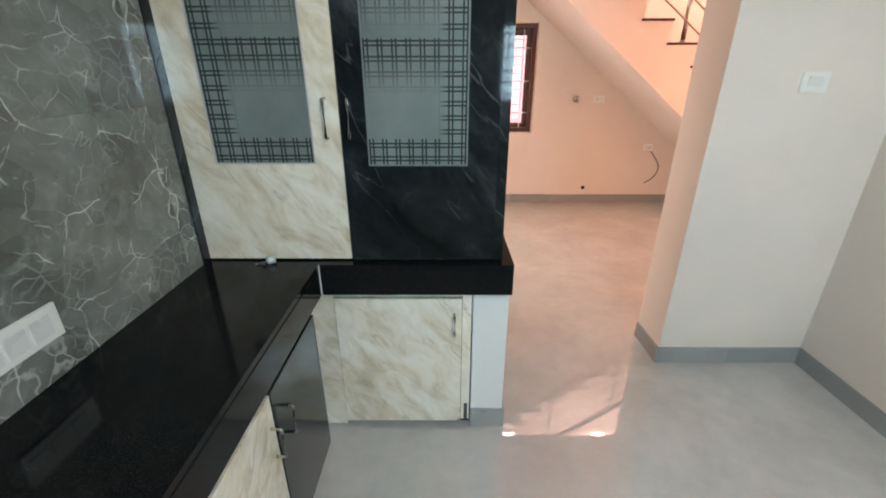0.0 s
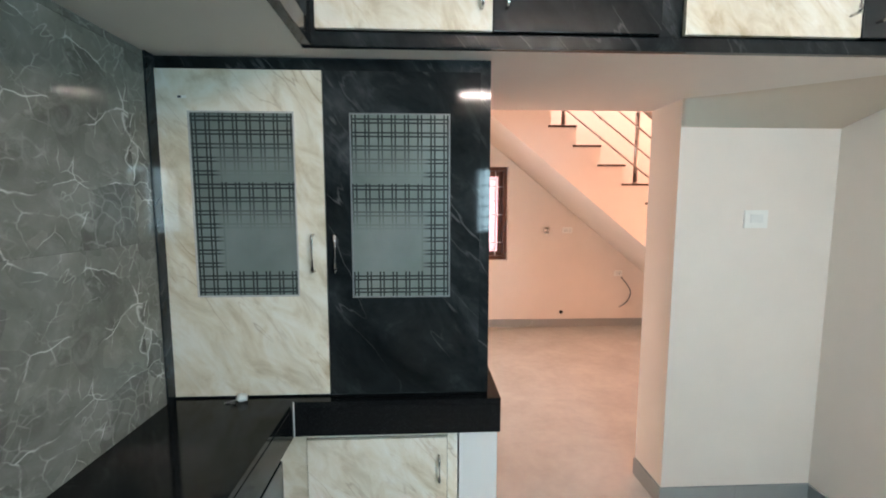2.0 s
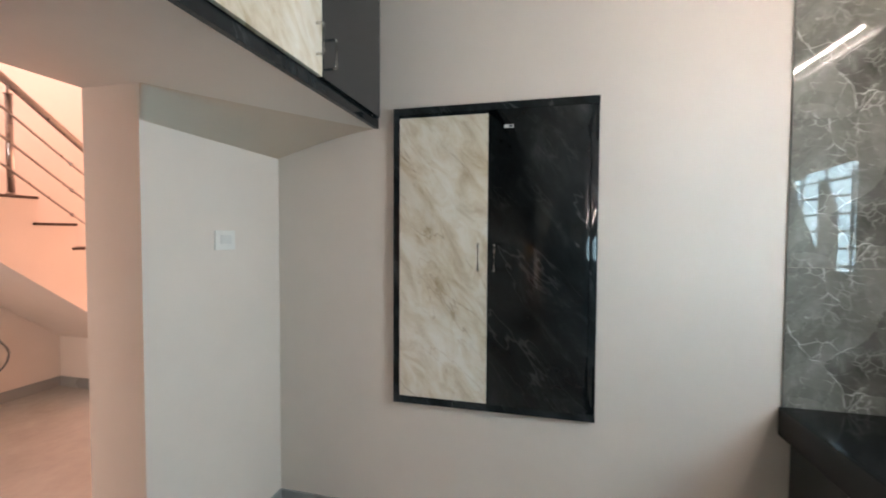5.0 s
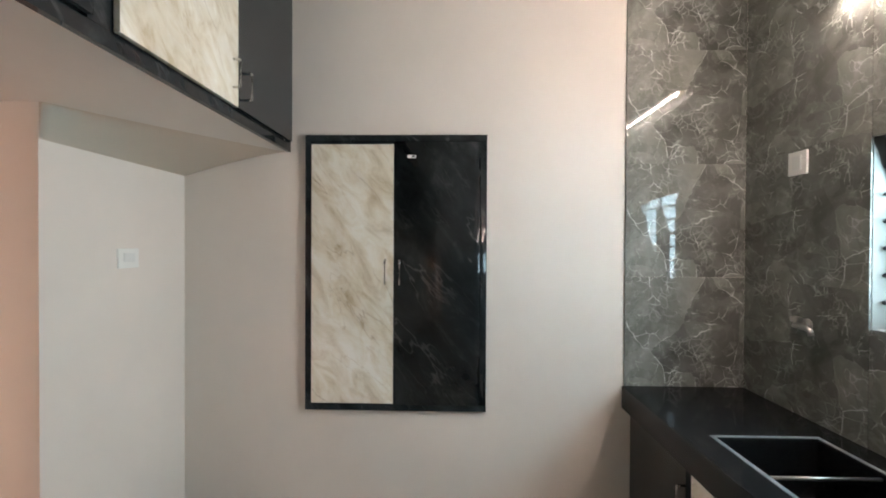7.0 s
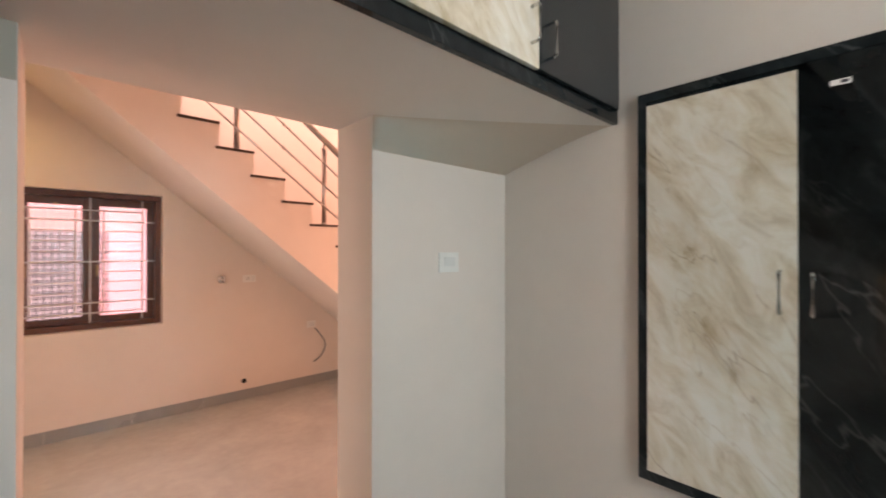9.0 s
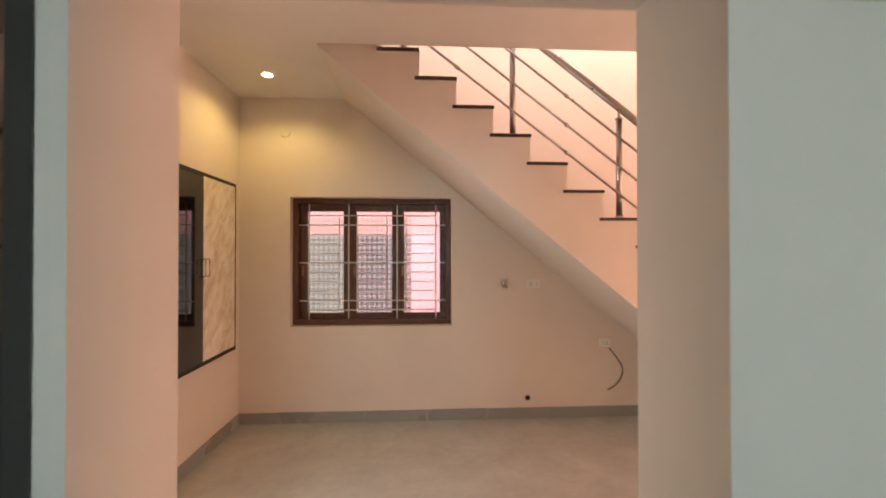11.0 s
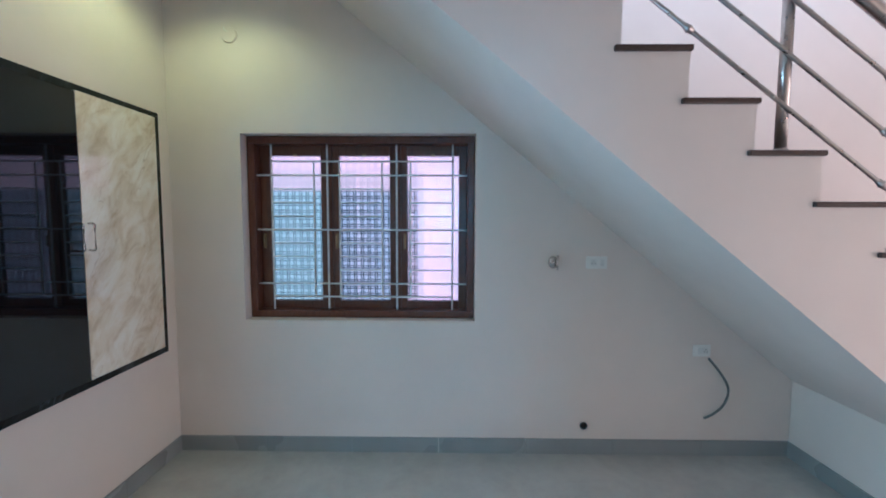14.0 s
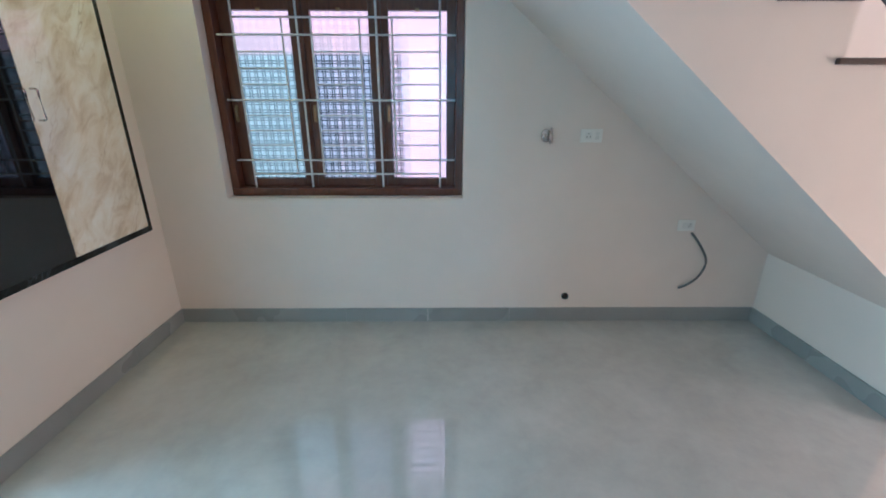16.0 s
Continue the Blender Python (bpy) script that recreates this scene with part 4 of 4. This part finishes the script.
base_unit(-0.46, -0.033, CREAM, "cream marble-look base cupboard under the black counter", -0.06)


def sink_unit(x0, x1, mat, label, hx):
    t = thing("base_cupboard", ((x0 + x1) / 2, -0.85, 0), label, "cupboard", "cupboards under the sink counter")
    part("carcass", boxes((x0, x1, -1.15, -0.578, 0.0, 0.58), (x0, x1, -0.60, -0.578, 0.58, 0.698)), CHARCOAL, t)
    d = part("door", boxes((x0 + 0.03, x1 - 0.004, -0.576, -0.557, 0.04, 0.66), bevel=0.0015), mat, t)
    handle(d, (hx, -0.557, 0.53), (0, 0, 1), 0.11, Vector((0, 0.03, 0)))


sink_unit(1.405, 1.972, CHARCOAL, "charcoal base cupboard under the sink counter", 1.45)
sink_unit(0.90, 1.402, CREAM, "cream marble-look base cupboard under the sink counter", 1.35)
sink_unit(0.30, 0.897, CHARCOAL, "charcoal base cupboard under the sink counter", 0.36)
sink_unit(-0.30, 0.297, CREAM, "cream marble-look base cupboard under the sink counter", 0.25)

# ---- kitchen: loft cupboards ----
LZ0, LZ1 = 2.113, 2.90
loft = thing("loft_cupboard", (0.77, 1.5, SOFFIT), "row of black and cream loft cupboards over the doorway", "cupboard")
part("face_frame", boxes((-0.437, 1.978, 1.276, 1.298, SOFFIT - 0.002, LZ0 - 0.004), (-0.437, 1.978, 1.276, 1.298, LZ1, CEIL_Z - 0.002), (0.722, 0.795, 1.276, 1.298, LZ0 - 0.004, LZ1), (-0.437, -0.392, 1.276, 1.298, LZ0 - 0.004, LZ1), (1.95, 1.978, 1.276, 1.298, LZ0 - 0.004, LZ1), bevel=0.001), NOIR, loft, "black marble-look face frame")
# black sheet that paints the shade behind the loft doors
part("back", boxes((-0.43, 1.97, 1.31, 1.32, 2.12, CEIL_Z - 0.01)), DARK, loft)
for x0, x1, mat, hx, lab in ((-0.388, 0.170, CREAM, 0.135, "cream marble-look door"), (0.174, 0.719, NOIR, 0.215, "black marble-look door"), (0.798, 1.392, CREAM, 1.352, "cream marble-look door"), (1.396, 1.948, CHARCOAL, 1.445, "charcoal door")):
    d = part("door", boxes((x0, x1, 1.257, 1.275, LZ0, LZ1 - 0.004), bevel=0.0015), mat, loft, lab)
    handle(d, (hx, 1.257, 2.235 if hx < 1.4 else 2.215), (0, 0, 1), 0.11, Vector((0, -0.03, 0)))
loft2 = thing("loft_cupboard", (-0.7, 0.2, SOFFIT), "row of loft cupboards along the tiled wall", "cupboard")
part("bottom_rail", boxes((-0.436, -0.404, -1.15, 1.2755, SOFFIT - 0.002, LZ0 + 0.016), bevel=0.002), NOIR, loft2, "black marble-look rail")
part("top_rail", boxes((-0.436, -0.404, -1.15, 1.2755, LZ1, CEIL_Z - 0.002), bevel=0.002), NOIR, loft2)
part("stile", boxes((-0.436, -0.404, 1.222, 1.2755, LZ0 + 0.0165, LZ1 - 0.0005), bevel=0.002), NOIR, loft2)
for i in range(4):
    y0 = -1.14 + i * 0.59
    d = part("door", boxes((-0.436, -0.420, y0 + 0.003, y0 + 0.587, LZ0 + 0.018, LZ1 - 0.004), bevel=0.0015), NOIR if i % 2 else CREAM, loft2)
    handle(d, (-0.420, y0 + (0.05 if i % 2 else 0.54), 2.235), (0, 0, 1), 0.11, Vector((0.03, 0, 0)))

# ---- kitchen: sink window and tube light ----
win2 = tagged(new("window_2"), "brown framed kitchen window with a dark iron grille", "window", "", "structure")
kf = frame_bars(0.432, 1.308, 1.262, 1.968, 0.055, -1.30, -1.24)
box(kf, 0.82, 0.92, -1.30, -1.24, 1.3175, 1.9125, bevel=0.003)
part("window_frame", kf, WOOD, win2, "dark brown wooden frame")
kg = thing("window_grille", (0.87, -1.2, 1.27), "dark iron grille in the kitchen window", "window grille")
for i in range(6):
    part("rung", rod(bmesh.new(), (0.432, -1.2, 1.36 + i * 0.1), (1.308, -1.2, 1.36 + i * 0.1), 0.008, 8), INK, kg)
for x in (0.52, 0.75, 0.99, 1.22):
    part("upright", rod(bmesh.new(), (x, -1.19, 1.262), (x, -1.19, 1.968), 0.008, 8), INK, kg)
tl = thing("tube_light", (0.72, -1.15, 2.58), "white fluorescent tube light on the tiled wall, switched on", "tube light")
part("batten", boxes((0.27, 1.45, -1.149, -1.115, 2.60, 2.635), bevel=0.003), PLASTIC, tl)
part("tube", rod(bmesh.new(), (0.295, -1.10, 2.585), (1.425, -1.10, 2.585), 0.009, 12), TUBE, tl, "glowing white tube", True)
for x in (0.285, 1.435):
    part("holder", boxes((x - 0.012, x + 0.012, -1.12, -1.085, 2.565, 2.605), bevel=0.002), PLASTIC, tl)


# ---- wall tiles ----
def tiled(host, cells, face):
    """Wall tiles as pieces. cells: (u0, u1, z0, z1); face: makes a slab out of them."""
    meshes = {}
    for u0, u1, z0, z1 in cells:
        key = (round(u1 - u0, 3), round(z1 - z0, 3))
        g = 0.0004
        if key not in meshes:
            meshes[key] = mesh_of("tile", boxes(face(g, key[0] - g, g, key[1] - g)), TILE)
        o = new("tile", meshes[key])
        o.location = face(u0, u0, z0, z0)[0::2]
        o.parent = host


def grid(u0, u1, z0, z1, tw, th):
    cells = []
    z = z0
    while z < z1 - 0.01:
        u = u0
        ze = min(z + th, z1)
        while u < u1 - 0.01:
            cells.append((u, min(u + tw, u1), z, ze))
            u += tw
        z += th
    return cells


obs = bpy.data.objects
west, south, east = obs["wall_kitchen_west"], obs["wall_kitchen_south"], obs["wall_kitchen_east"]
w_cells = grid(-1.15, 1.865, CT - 0.02, 2.06, 1.2, 0.6)
tiled(west, w_cells, lambda a, b, c, d: (-0.970 if a != b else 0.0, -0.963 if a != b else 0.0, a, b, c, d))
tiled(east, grid(-1.15, -0.525, 0.80, CEIL_Z - 0.001, 0.625, 0.6), lambda a, b, c, d: (1.972 if a != b else 0.0, 1.979 if a != b else 0.0, a, b, c, d))
s_cells = grid(1.312, 1.972, 0.80, CEIL_Z - 0.001, 0.66, 0.6) + grid(-0.963, 0.428, 0.80, CEIL_Z - 0.001, 0.7, 0.6) + grid(0.43, 1.31, 0.80, 1.258, 0.88, 0.6) + grid(0.43, 1.31, 1.972, CEIL_Z - 0.001, 0.88, 0.6)
tiled(south, s_cells, lambda a, b, c, d: (a, b, -1.157 if a != b else 0.0, -1.15 if a != b else 0.0, c, d))
